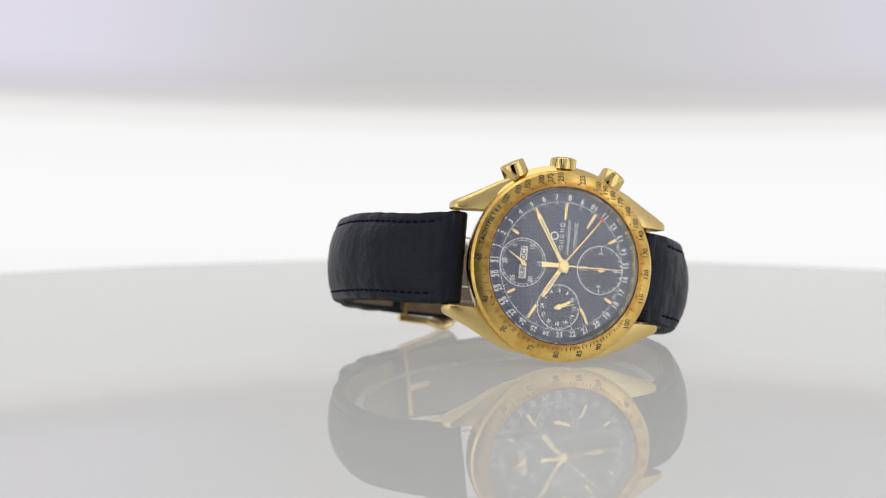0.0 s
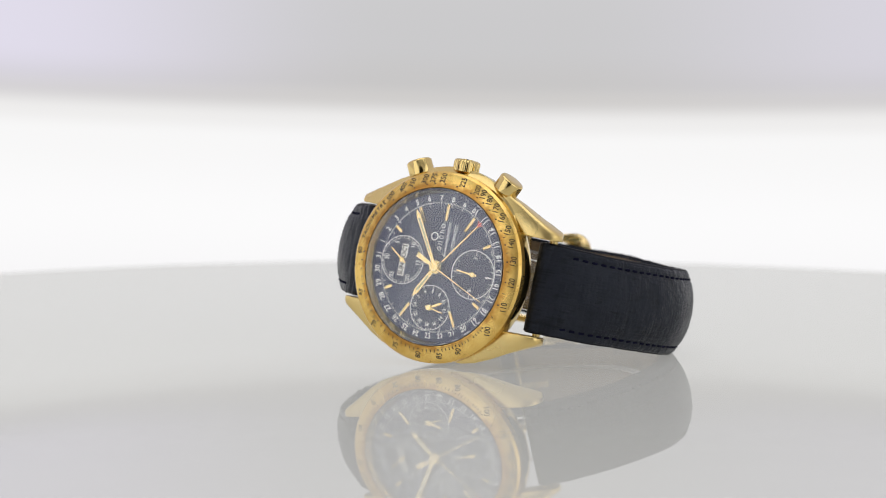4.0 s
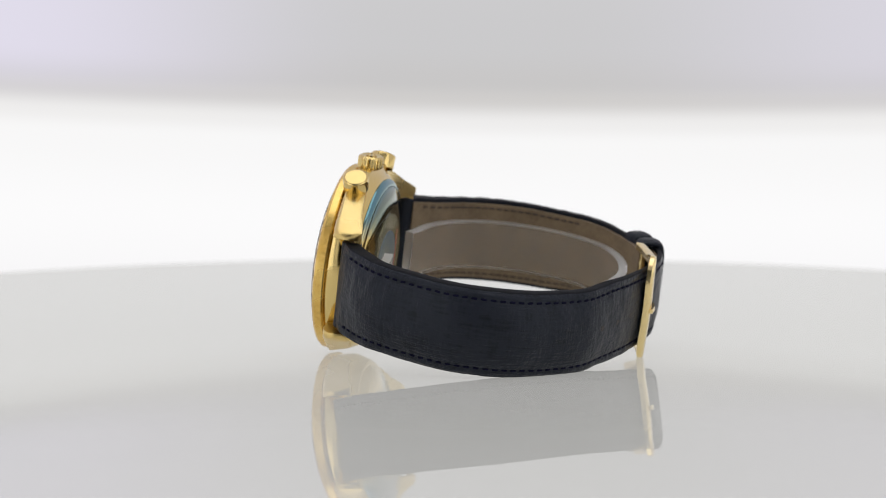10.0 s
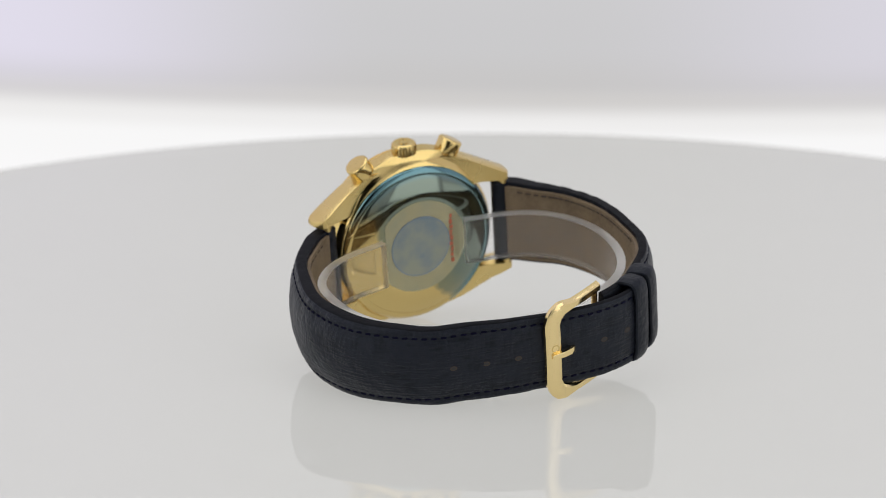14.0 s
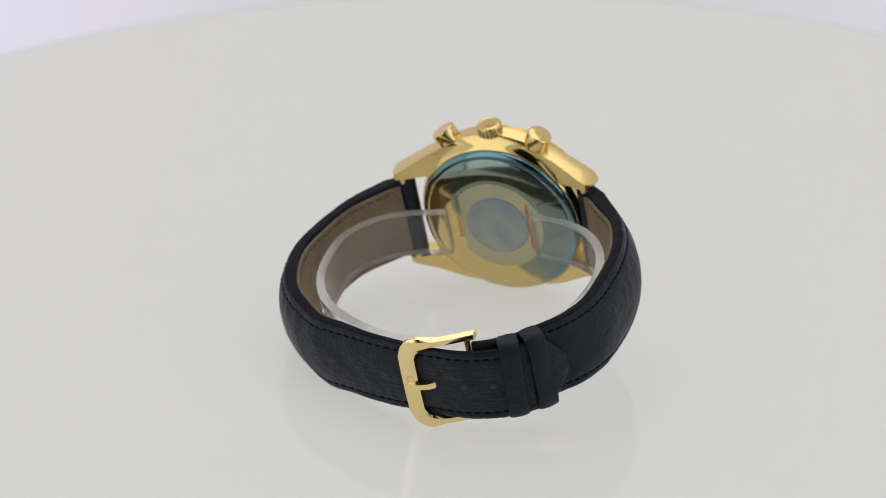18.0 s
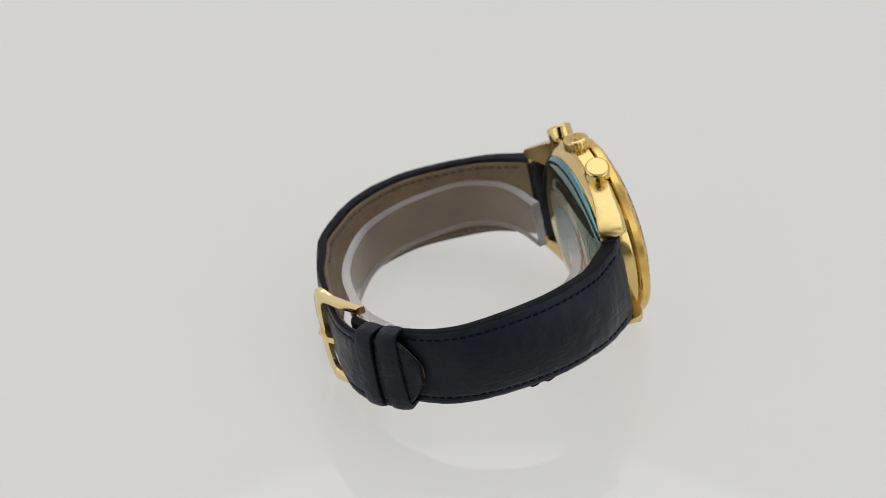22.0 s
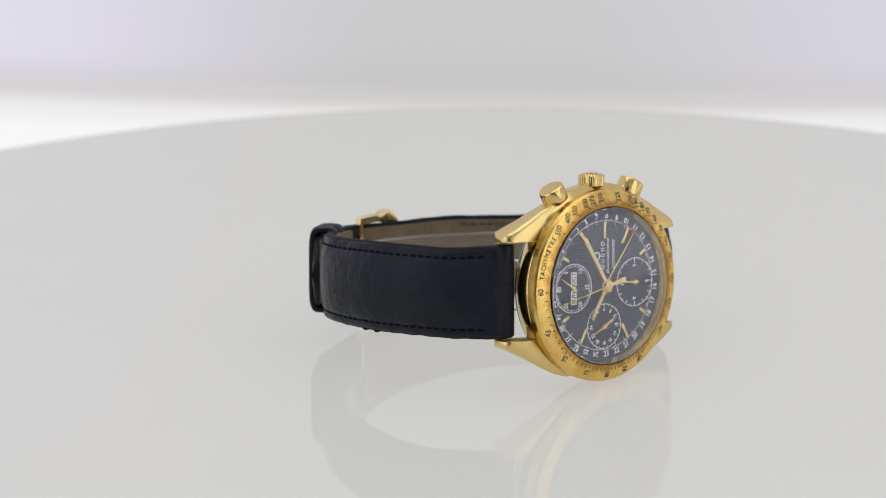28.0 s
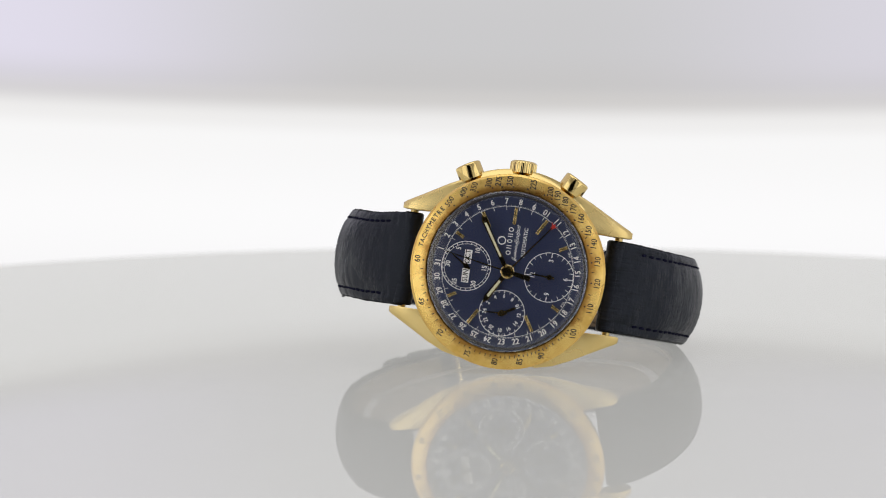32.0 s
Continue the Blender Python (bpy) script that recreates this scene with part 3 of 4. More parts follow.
def build_bezel(watch):
    bez = part("bezel", lathe([(15.0, -1.1), (15.08, -1.35), BEZ_IN, BEZ_OUT, (18.0, -0.2), (18.2, 0.1), (18.2, 1.35), (18.05, 1.6), (17.2, 1.75), (16.9, 1.2), (15.0, 0.9)], 144), GOLD_BEZEL, watch,
               "yellow gold bezel engraved with a black tachymeter scale", 25)
    bez.data.transform(SEAT)
    shift = {225: 3.0, 250: -2.4, 275: -1.8, 300: -1.6, 350: -1.1, 500: -0.7, 400: -0.9, 200: 2.6, 190: 2.2, 180: 1.9, 170: 1.8, 160: 1.6, 150: 1.7, 140: 0.3, 70: 1.1, 65: 0.6, 60: 0.4, 100: -0.6}
    tilt = {500: 22, 400: 10, 350: 7, 300: 3, 75: 13, 70: 16, 65: 8, 60: 0, 80: 4, 85: 3}
    for n in (60, 65, 70, 75, 80, 85, 90, 100, 110, 120, 130, 140, 150, 160, 170, 180, 190, 200, 225, 250, 275, 300, 350, 400, 500):
        deg = 21600 / n
        r = 16.88
        placed("numeral", word(str(n), 1.15, BLACK_INK, 0.02, 0.02, 0.84), BLACK_INK, bez, on_bezel(r, deg + shift.get(n, 0), tilt.get(n, 0)))
        placed("dot", dot_mesh(), BLACK_INK, bez, on_bezel(15.75, deg, 0))
    for k, ch in enumerate("TACHYMETRE"):
        deg = 9.5 + 2.95 * k
        placed("letter", word(ch, 0.95, BLACK_INK, 0.02, 0.03, 0.85), BLACK_INK, bez, on_bezel(16.8, deg, deg))
    bm = bmesh.new()
    for n in [*range(61, 100), 105, 115, 125, 135, 145]:
        if n % 5 == 0 and n < 100:
            continue
        long_ = 0.55 if n < 100 else 0.5
        deg = 21600 / n
        block(0.14, long_, 0.03, 0, on_bezel(15.9, deg, deg), bm=bm)
    part("tick_scale", bm, BLACK_INK, bez, "black engraved tick marks")
    # a thick crystal: gently domed above and below, with a rounded shoulder
    top = [(max(14.4 * k / 12, 0.02), -2.62 + 0.92 * (k / 12) ** 2) for k in range(13)]
    outline = top + [(14.62, -1.64), (14.79, -1.54), (14.88, -1.43), (14.93, -1.32), (14.95, -1.2), (14.0, -1.16), (13.75, -1.28)] + [(max(13.5 * k / 12, 0.02), -1.85 + 0.55 * (k / 12) ** 2) for k in range(12, -1, -1)]
    glass = part("crystal", lathe(outline, 128, False), CRYSTAL, watch, "clear thick domed watch crystal", 60)
    glass.data.transform(SEAT)
    glass.visible_shadow = False
    return bez


def dot_mesh():
    if "dot" not in WORDS:
        WORDS["dot"] = mesh_of("dot", disc_flat(0.16, -0.01, 0.015, 12), BLACK_INK)
    return WORDS["dot"]


def hand_outline(length, w0, w1, tail, tip=0.8):
    return [(-w0 / 2, -tail), (w0 / 2, -tail), (w1 / 2, length - tip), (0, length), (-w1 / 2, length - tip)]


def build_dial(watch):
    dial = part("dial", lathe([(0.02, 0.0), (14.1, 0.0), (14.1, 0.6), (0.02, 0.6)], 96, False), DIAL, watch, "satin blue dial with white printing")
    dial.data.transform(SUNK)
    ring = part("inner_ring", lathe([(14.1, 0.01), (14.8, -1.4), (14.98, -1.6), (14.98, 0.6), (14.1, 0.6)], 128), GOLD_PALE, dial, "pale gold ring round the dial")
    ring.data.transform(SUNK)
    # date ring
    for n in range(1, 32):
        deg = n * 360 / 31
        u, v = polar(13.05, deg)
        turn = deg if n >= 24 or n <= 8 else deg + 180
        placed("date_numeral", word(str(n), 1.1, WHITE_INK, 0.02, 0.04, 0.92), WHITE_INK, dial, on_dial(u, v, 0.02, turn))
    part("minute_circle", ring_flat(12.1, 12.17, 0, 0.02, 120, FACE), WHITE_INK, dial)
    bm = bmesh.new()
    for k in range(31):
        deg = k * 360 / 31
        u, v = polar(11.8, deg)
        block(0.1, 0.7, 0.02, 0, on_dial(u, v, 0.012, deg), bm=bm)
    for k in range(240):
        deg = k * 1.5
        u, v = polar(12.25, deg)
        block(0.06, 0.26, 0.02, 0, on_dial(u, v, 0.012, deg), bm=bm)
    part("minute_track", bm, WHITE_INK, dial, "fine white minute track")
    # hour markers: gold bars with a split
    for hour, ln in ((1, 1.7), (2, 3.1), (3, 3.2), (4, 3.2), (5, 1.7), (7, 1.7), (8, 3.2), (10, 3.1), (11, 1.7)):
        u, v = polar(12.0 - ln / 2, 30 * hour)
        placed("hour_marker", marker_mesh(ln), GOLD_HAND, dial, on_dial(u, v, 0.1, 30 * hour))
    # printing right of the centre: a plain emblem, two bars and one word
    part("emblem_mark", emblem_shape(), WHITE_INK, dial, "small white ring emblem")
    for k in range(5):
        w = (0.62, 0.78, 0.5, 0.6, 0.66)[k]
        if k % 2:
            bm = block(0.16, 0.92, 0.02, 0, on_dial(3.28 + 1.08 * k, 0.4, 0.015))
            block(0.16, 0.92, 0.02, 0, on_dial(3.72 + 1.08 * k, 0.4, 0.015), bm=bm)
            part("name_bar", bm, WHITE_INK, dial)
            continue
        part("name_bar", ring_flat(0.27, 0.44, 0.005, 0.025, 20, on_dial(3.5 + 1.08 * k, 0.4) @ Matrix.Diagonal((w / 0.66, 1.1, 1, 1))), WHITE_INK, dial)
    bm = bmesh.new()
    for k in range(24):
        u = 2.3 + 0.275 * k
        block(0.10, 0.5 + (0.6 if k in (0, 1, 12, 13, 18) else 0.14 * math.sin(k * 2.3)), 0.02, 0, on_dial(u, -0.95 + 0.07 * math.sin(k * 1.7), 0.015, 22), bm=bm)
        block(0.28, 0.085, 0.02, 0, on_dial(u + 0.1, -0.98 + 0.22 * math.sin(k * 3.1), 0.015, -20 + 15 * (k % 3)), bm=bm)
    part("script_bar", bm, WHITE_INK, dial, "fine white line of script")
    placed("word", word("AUTOMATIC", 0.74, WHITE_INK, 0.02, 0.02, 0.95), WHITE_INK, dial, on_dial(5.7, -2.4, 0.015))
    placed("word", word("SWISS", 0.32, WHITE_INK, 0.02, 0.005, 0.9), WHITE_INK, dial, on_dial(-4.6, -10.9, 0.015, 24))
    placed("word", word("MADE", 0.32, WHITE_INK, 0.02, 0.005, 0.9), WHITE_INK, dial, on_dial(4.6, -10.9, 0.015, -24))
    # three counters
    for cu, cv, r, mode in ((0, 7.75, 4.55, "min"), (0, -7.75, 4.55, "hour"), (-7.75, 0, 4.2, "day")):
        sub = part("counter", disc_flat(r, -0.01, 0.014, 64, on_dial(cu, cv)), DIAL_DARK, dial, "round sunk blue counter with white numerals")
        part("counter_rim", ring_flat(r - 0.06, r + 0.08, 0.014, 0.04, 72, on_dial(cu, cv)), WHITE_INK, sub)
        if mode == "min":
            part("counter_circle", ring_flat(r - 0.5, r - 0.42, 0.014, 0.03, 72, on_dial(cu, cv)), WHITE_INK, sub)
        bm = bmesh.new()
        steps = {"min": 30, "hour": 24, "day": 24}[mode]
        for k in range(steps):
            deg = 360 * k / steps
            big = k % (steps // 4) == 0 if mode != "min" else k % 5 == 0
            ln = {"min": 0.42, "hour": 0.75 if k % 2 == 0 else 0.45, "day": 0.42}[mode] + (0.2 if big and mode == "hour" else 0)
            u, v = polar(r - ln / 2, deg)
            block(0.13 if not big else 0.18, ln, 0.02, 0, on_dial(cu + u, cv + v, 0.024, deg), bm=bm)
        part("counter_ticks", bm, WHITE_INK, sub)
        marks = {"min": [(5, 60), (10, 120), (15, 180), (20, 240), (25, 300), (30, 0)], "hour": [(3, 90), (6, 180), (9, 270), (12, 0)],
                 "day": [(h, h * 15) for h in range(2, 25, 2)]}[mode]
        for n, deg in marks:
            u, v = polar(r - {"min": 1.15, "hour": 1.45, "day": 1.0}[mode], deg)
            if mode == "min" and n in (5, 10, 20, 25):
                u, v = polar(r - 1.0, deg)
            flip = 0 if mode != "day" else (deg if deg <= 100 or deg >= 280 else deg + 180)
            placed("counter_numeral", word(str(n), 0.92 if mode != "day" else 0.72, WHITE_INK, 0.02, 0.03, 0.9), WHITE_INK, sub, on_dial(cu + u, cv + v, 0.03, flip))
        if mode == "min":
            for su, txt in ((1.75, "OCT"), (-1.75, "SUN")):
                ap = part("aperture", block(2.6, 1.4, 0.03, 0, on_dial(su, cv - 0.1, 0.03)), PAPER, sub, "white calendar window")
                placed("word", word(txt, 0.98, BLACK_INK, 0.02, 0.02, 0.9), BLACK_INK, ap, on_dial(su, cv - 0.1, 0.055))
    # pointers over the dial
    def hand(name, outline, w, m, label, ring=0.0, mat=GOLD_HAND, thick=0.12):
        ob = part(name, prism(outline, w, w + thick, None, 0.04), mat, watch, label)
        if ring:
            part("boss", lathe_z([(0.02, w + thick + 0.06), (ring * 0.4, w + thick + 0.06), (ring * 0.96, w + thick + 0.06), (ring, w + thick + 0.02), (ring, w), (0.02, w)], 32), mat, ob)
        ob.matrix_basis = m
        return ob

    hh = hand("hour_hand", hand_outline(7.4, 0.75, 1.05, 1.2, 1.3), 0.75, on_dial(0, 0, 0, 301), "gilt baton hour hand with cream inlay", 1.3)
    part("inlay", prism([(-0.22, 2.2), (0.22, 2.2), (0.27, 5.8), (-0.27, 5.8)], 0.86, 0.90), LUME, hh)
    mh = hand("minute_hand", hand_outline(11.7, 0.7, 0.95, 1.4, 1.2), 1.05, on_dial(0, 0, 0, 58), "gilt baton minute hand with cream inlay", 1.15)
    part("inlay", prism([(-0.2, 3.0), (0.2, 3.0), (0.24, 9.9), (-0.24, 9.9)], 1.16, 1.2), LUME, mh)
    dh = hand("date_hand", hand_outline(11.6, 0.3, 0.22, 1.0, 0.2), 0.25, on_dial(0, 0, 0, 127.7), "thin gilt date hand with a red tip", 0.7)
    part("tip", prism([(-0.75, 12.3), (-0.3, 11.75), (-0.2, 11.3), (0.2, 11.3), (0.3, 11.75), (0.75, 12.3), (0.25, 12.1), (0, 12.5), (-0.25, 12.1)], 0.25, 0.36), RED_INK, dh, "red arrow tip")
    sh = hand("seconds_hand", hand_outline(12.1, 0.26, 0.12, 1.0, 0.1), 1.28, on_dial(0, 0, 0, 178.7), "slim gilt central seconds hand", 0.9)
    part("counterweight", prism([(-0.2, -0.5), (0.13, -0.5), (0.42, -1.8), (0.5, -4.4), (-0.5, -4.4), (-0.42, -1.8)], 1.28, 1.4, None, 0.03), GOLD_HAND, sh)
    hand("counter_hand", hand_outline(3.5, 0.42, 0.2, 0.9, 0.3), 0.14, on_dial(0, 7.75, 0, 34), "small gilt counter hand", 0.5, thick=0.1)
    hand("counter_hand", hand_outline(3.6, 0.42, 0.2, 0.9, 0.3), 0.14, on_dial(0, -7.75, 0, 4), "small gilt counter hand", 0.5, thick=0.1)
    hand("day_hand", hand_outline(2.9, 0.4, 0.5, 0.8, 0.6), 0.14, on_dial(-7.75, 0, 0, 152), "small gilt arrow hand", 0.6, thick=0.1)
    ss = hand("small_seconds_hand", hand_outline(3.3, 0.36, 0.16, 0.9, 0.3), 0.3, on_dial(-7.75, 0, 0, 166), "small running gilt seconds hand", 0.5, thick=0.1)
    return sh, ss


def marker_mesh(ln):
    key = ("marker", ln)
    if key not in WORDS:
        bm = block(0.22, ln, 0.30, 0.05, pose(-0.19 * MM, 0, 0))
        block(0.22, ln, 0.30, 0.05, pose(0.19 * MM, 0, 0), bm=bm)
        block(0.2, ln * 0.98, 0.22, 0.0, None, bm=bm)
        WORDS[key] = mesh_of("hour_marker", bm, GOLD_HAND)
    return WORDS[key]


def emblem_shape():
    return ring_flat(0.56, 0.82, 0.005, 0.025, 36, on_dial(5.6, 1.85))


LONG = [(20.0, 5.4), (22.2, 6.4), (25.2, 8.4), (30.9, 14.4), (34.7, 23.1), (36.3, 32.7), (34.1, 42.2), (28.7, 49.7), (21.4, 55.0), (13.9, 57.5), (7.0, 59.3),
        (1.0, 60.4), (-3.0, 61.0), (-8.0, 61.6), (-13.0, 61.8), (-18.0, 60.9), (-22.9, 58.5), (-26.7, 55.2), (-29.7, 51.7)]
SHORT = [(-20.1, 5.4), (-22.2, 6.4), (-25.0, 8.6), (-31.0, 14.8), (-34.6, 23.3), (-35.6, 32.8), (-34.4, 41.6), (-31.0, 47.7), (-26.6, 52.1), (-22.5, 55.6), (-18.0, 58.0), (-14.2, 59.2)]


def strap_shape(line, n, side, hw, thick, tip=False):
    """Rows of a strap: centre of the outer face, inward normal, half width, thickness."""
    pts, tan, length = curve_through(line, n)
    rows = []
    for i, (p, t) in enumerate(zip(pts, tan)):
        s = i / (n - 1)
        inward = Vector((-t.y, t.x)) * side
        rows.append((p, t, inward, hw(s), thick(s), s))
    return rows, length


def ramped(pairs):
    def f(s):
        for (a, va), (b, vb) in zip(pairs, pairs[1:]):
            if s <= b:
                k = (s - a) / (b - a)
                return va + (vb - va) * k * k * (3 - 2 * k)
        return pairs[-1][1]
    return f


SECTION = [-1, -0.97, -0.9, -0.84, -0.79, -0.74, -0.66, -0.5, -0.3, 0, 0.3, 0.5, 0.66, 0.74, 0.79, 0.84, 0.9, 0.97, 1]


def build_strap(watch, name, line, side, hw, thick, pad, label, tip, sag):
    n = 170
    rows, length = strap_shape(line, n, side, hw, thick)
    rings, lining = [], []
    for p, t, inward, w, th, s in rows:
        ring = []
        if tip and s > 0.955:
            w = w * (1 - 0.75 * ((s - 0.955) / 0.045) ** 1.5)
        bulge, lift = pad(s), rise(s) + sag(s)
        wob = 0.10 * noise.noise(Vector((s * 30, side * 3, 1.0)))
        for z2 in SECTION:
            q = abs(z2)
            seam = math.exp(-((q - 0.79) / 0.045) ** 2) * (0.28 if 0.03 < s < 0.93 else 0)
            drop = bulge * q ** 2.2 + seam + (0.35 if q == 1 else 0.08 if q > 0.96 else 0)
            wrinkle = (0.06 + 0.12 * max(0, 1 - s / 0.16)) * noise.noise(Vector((s * 45, z2 * 2.5, side * 2.0))) + 0.03 * noise.noise(Vector((s * 160, z2 * 5, side * 5.0)))
            c = p + inward * (drop + wrinkle)
            ragged = (0.09 if q > 0.9 else 0.03) * noise.noise(Vector((s * 110, z2 * 4, side * 2.0)))
            ring.append((c.x, c.y, z2 * (w + wob) + ragged + lift))
        for q in range(7):
            z = 1 - q / 3
            c = p + inward * (th - 0.45 - (0.25 if q in (0, 6) else 0))
            ring.append((c.x, c.y, z * (w - 0.02) + lift))
        rings.append(ring)
        lw = w - 0.75
        a, b = p + inward * (th - 0.6), p + inward * th
        lining.append([(q.x, q.y, z + lift) for q, z in ((a, -lw), (a, lw), (b, lw), (b, lw * 0.4), (b, -lw * 0.4), (b, -lw))])
    bm = loft(rings)
    strap = part(name, bm, LEATHER if tip else LEATHER_SMOOTH, watch, label, 50)
    # painted dark edges
    strap.data.materials.append(LEATHER_EDGE)
    for face in strap.data.polygons:
        if abs(face.normal.z) > 0.75:
            face.material_index = 1
    stop = 1.0 if tip else 0.97
    part("lining", loft(lining[2:int(n * stop)]), LINING, strap, "tan leather strap lining", 30)
    # rolled end round the spring bar
    p, t, inward, w, th, s = rows[0]
    c = p + inward * (th / 2)
    part("rolled_end", rolled(c, th / 2 - 0.05, w), LEATHER if tip else LEATHER_SMOOTH, strap)
    # stitches along both edges, outside and inside
    st_out, st_in = stitch_mesh(THREAD), stitch_mesh(THREAD_TAN)
    count = int(length / 2.1)
    for k in range(1, count):
        f = (0.032 if tip else 0.05) + k / count * (0.90 if tip else 0.80)
        i = min(n - 2, int(f * (n - 1)))
        fr = f * (n - 1) - i
        p, t, inward, w, th, s = rows[i]
        p = p.lerp(rows[i + 1][0], fr)
        if f > (0.93 if tip else 0.86):
            continue
        for sz in (-1, 1):
            zz = w * 0.79
            drop = pad(s) * 0.79 ** 2.2 + 0.2
            c = p + inward * drop
            m = Matrix(((t.x, 0, inward.x, c.x * MM), (t.y, 0, inward.y, c.y * MM), (0, 1, 0, (sz * zz + rise(f) + sag(f)) * MM), (0, 0, 0, 1)))
            placed("stitch", st_out, THREAD, strap, m @ pose(0, 0, 0, 0, 0, random.uniform(-9, 9)))
            if f < 0.62:
                c = p + inward * (th + 0.01)
                m = Matrix(((t.x, 0, inward.x, c.x * MM), (t.y, 0, inward.y, c.y * MM), (0, 1, 0, (sz * (w - 1.6) + rise(f) + sag(f)) * MM), (0, 0, 0, 1)))
                placed("stitch", st_in, THREAD_TAN, strap, m)
    return strap, rows


rise = ramped([(0, 0.0), (0.12, 0.1), (0.3, 0.3), (0.6, 0.2), (0.8, -0.2), (1, -0.2)])


def stitch_mesh(mat):
    key = ("stitch", mat.name)
    if key not in WORDS:
        bm = block(1.12, 0.48, 0.3, 0.13, None, 1) if mat == THREAD else block(1.2, 0.42, 0.22, 0.08, None, 1)
        WORDS[key] = mesh_of("stitch", bm, mat)
    return WORDS[key]


def pad_at(z, w):
    return 1.6 * abs(z / w) ** 2.2


def rolled(c, r, w):
    rings = []
    for z, k in ((-w, 0.82), (-w + 0.3, 1), (w - 0.3, 1), (w, 0.82)):
        rings.append([(c.x + r * k * math.cos(2 * math.pi * q / 20), c.y + r * k * math.sin(2 * math.pi * q / 20), z) for q in range(20)])
    return loft(rings)


def build_straps(watch):
    thick_l = ramped([(0, 3.9), (0.10, 4.4), (0.22, 5.1), (0.35, 5.4), (0.46, 4.9), (0.56, 3.6), (0.66, 2.5), (0.8, 2.1), (1, 1.9)])
    thick_s = ramped([(0, 3.9), (0.13, 4.4), (0.3, 4.8), (0.5, 4.7), (0.8, 2.7), (1, 2.3)])
    long_s, rows = build_strap(watch, "long_strap", LONG, 1, ramped([(0, 8.6), (0.15, 8.4), (0.3, 8.4), (0.6, 8.05), (0.75, 7.75), (1, 7.6)]), thick_l,
                               ramped([(0, 0.4), (0.2, 2.3), (0.33, 2.6), (0.45, 2.4), (0.56, 1.3), (0.66, 0.6), (1, 0.35)]), "navy blue grained leather strap with a pointed end", True, ramped([(0, 0), (0.12, -0.45), (0.3, -0.8), (0.5, -0.85), (0.65, -0.4), (1, -0.2)]))
    short_s, rows_s = build_strap(watch, "short_strap", SHORT, -1, ramped([(0, 8.75), (0.2, 8.45), (0.4, 8.45), (0.7, 8.05), (1, 7.7)]), thick_s,
                                  ramped([(0, 0.3), (0.26, 2.2), (0.5, 2.4), (0.75, 0.8), (1, 0.35)]), "navy blue grained leather buckle strap", False, ramped([(0, -0.2), (0.15, -0.58), (0.5, -0.38), (0.8, -0.08), (1, 0)]))
    # worn stamped marks inside the long strap
    for k, f in enumerate((0.17, 0.185, 0.20, 0.225, 0.24, 0.255)):
        p, t, inward, w, th, s = rows[int(f * (len(rows) - 1))]
        c = p + inward * (th + 0.005)
        m = Matrix(((t.x, 0, inward.x, c.x * MM), (t.y, 0, inward.y, c.y * MM), (0, 1, 0, 2.2 * MM), (0, 0, 0, 1)))
        part("stamped_bar", block(0.3, 2.3 - 0.5 * (k % 2), 0.03, 0, m), STAMP, long_s)
    # a loose end of thread
    for line in (rows,):
        for f, z0, curl in ((0.62, 6.0, 1),):
            p, t, inward, w, th, s = line[int(f * (len(line) - 1))]
            rings = []
            for q in range(9):
                a = q / 8
                c = p + t * (2.2 * a * a) - inward * (0.1 + 0.3 * math.sin(a * 2.6) - pad_at(z0, w))
                z = z0 - curl * 2.0 * math.sin(a * 1.9)
                rings.append([(c.x + 0.13 * math.cos(k * 1.257), c.y + 0.13 * math.sin(k * 1.257), z + 0.1 * math.sin(k * 1.257 + 1)) for k in range(5)])
            part("loose_thread", loft(rings), THREAD, long_s)
    # small torn flaps on the worn edges
    for line, side, y0, out in ((rows_s, -1, 28.0, 0.35), (rows_s, -1, 31.5, 0.25)):
        i = min(range(len(line) // 2), key=lambda q: abs(line[q][0].y - y0))
        p, t, inward, w, th, s = line[i]
        rings = []
        for along, grow in ((-1.1, 0.05), (-0.5, 0.6), (0.2, 1.0), (0.6, 0.5), (0.8, 0.05)):
            a, b = p + inward * 2.5 + t * along, p + inward * 3.1 + t * along
            z0, z1 = side * (w - 0.4) + rise(s), side * (w + out * grow) + rise(s) - 0.4
            rings.append([(a.x, a.y, z0), (b.x, b.y, z0), (b.x, b.y, z1 - side * 0.12), (a.x, a.y, z1)])
        part("torn_flap", loft(rings), LEATHER_EDGE, short_s if line is rows_s else long_s)
    # punched holes, not cut through: dark discs stand for the shade inside
    for hx in (16.6, 10.8, 4.7, -12.2, -17.6):
        p, t, inward, w, th, s = min(rows, key=lambda r: abs(r[0].x - hx) + (100 if r[0].y < 45 else 0))
        c = p + inward * 0.05
        m = Matrix(((t.x, 0, -inward.x, c.x * MM), (t.y, 0, -inward.y, c.y * MM), (0, 1, 0, -0.3 * MM), (0, 0, 0, 1)))
        part("strap_hole", disc_flat(0.62, -0.1, 0.06, 14, m @ Matrix.Diagonal((1.15, 0.8, 1, 1))), HOLE, long_s, "dark disc standing for a small punched hole")
        part("hole_core", disc_flat(0.4, 0.05, 0.08, 12, m @ Matrix.Diagonal((1.15, 0.8, 1, 1))), BLACK_INK, long_s)
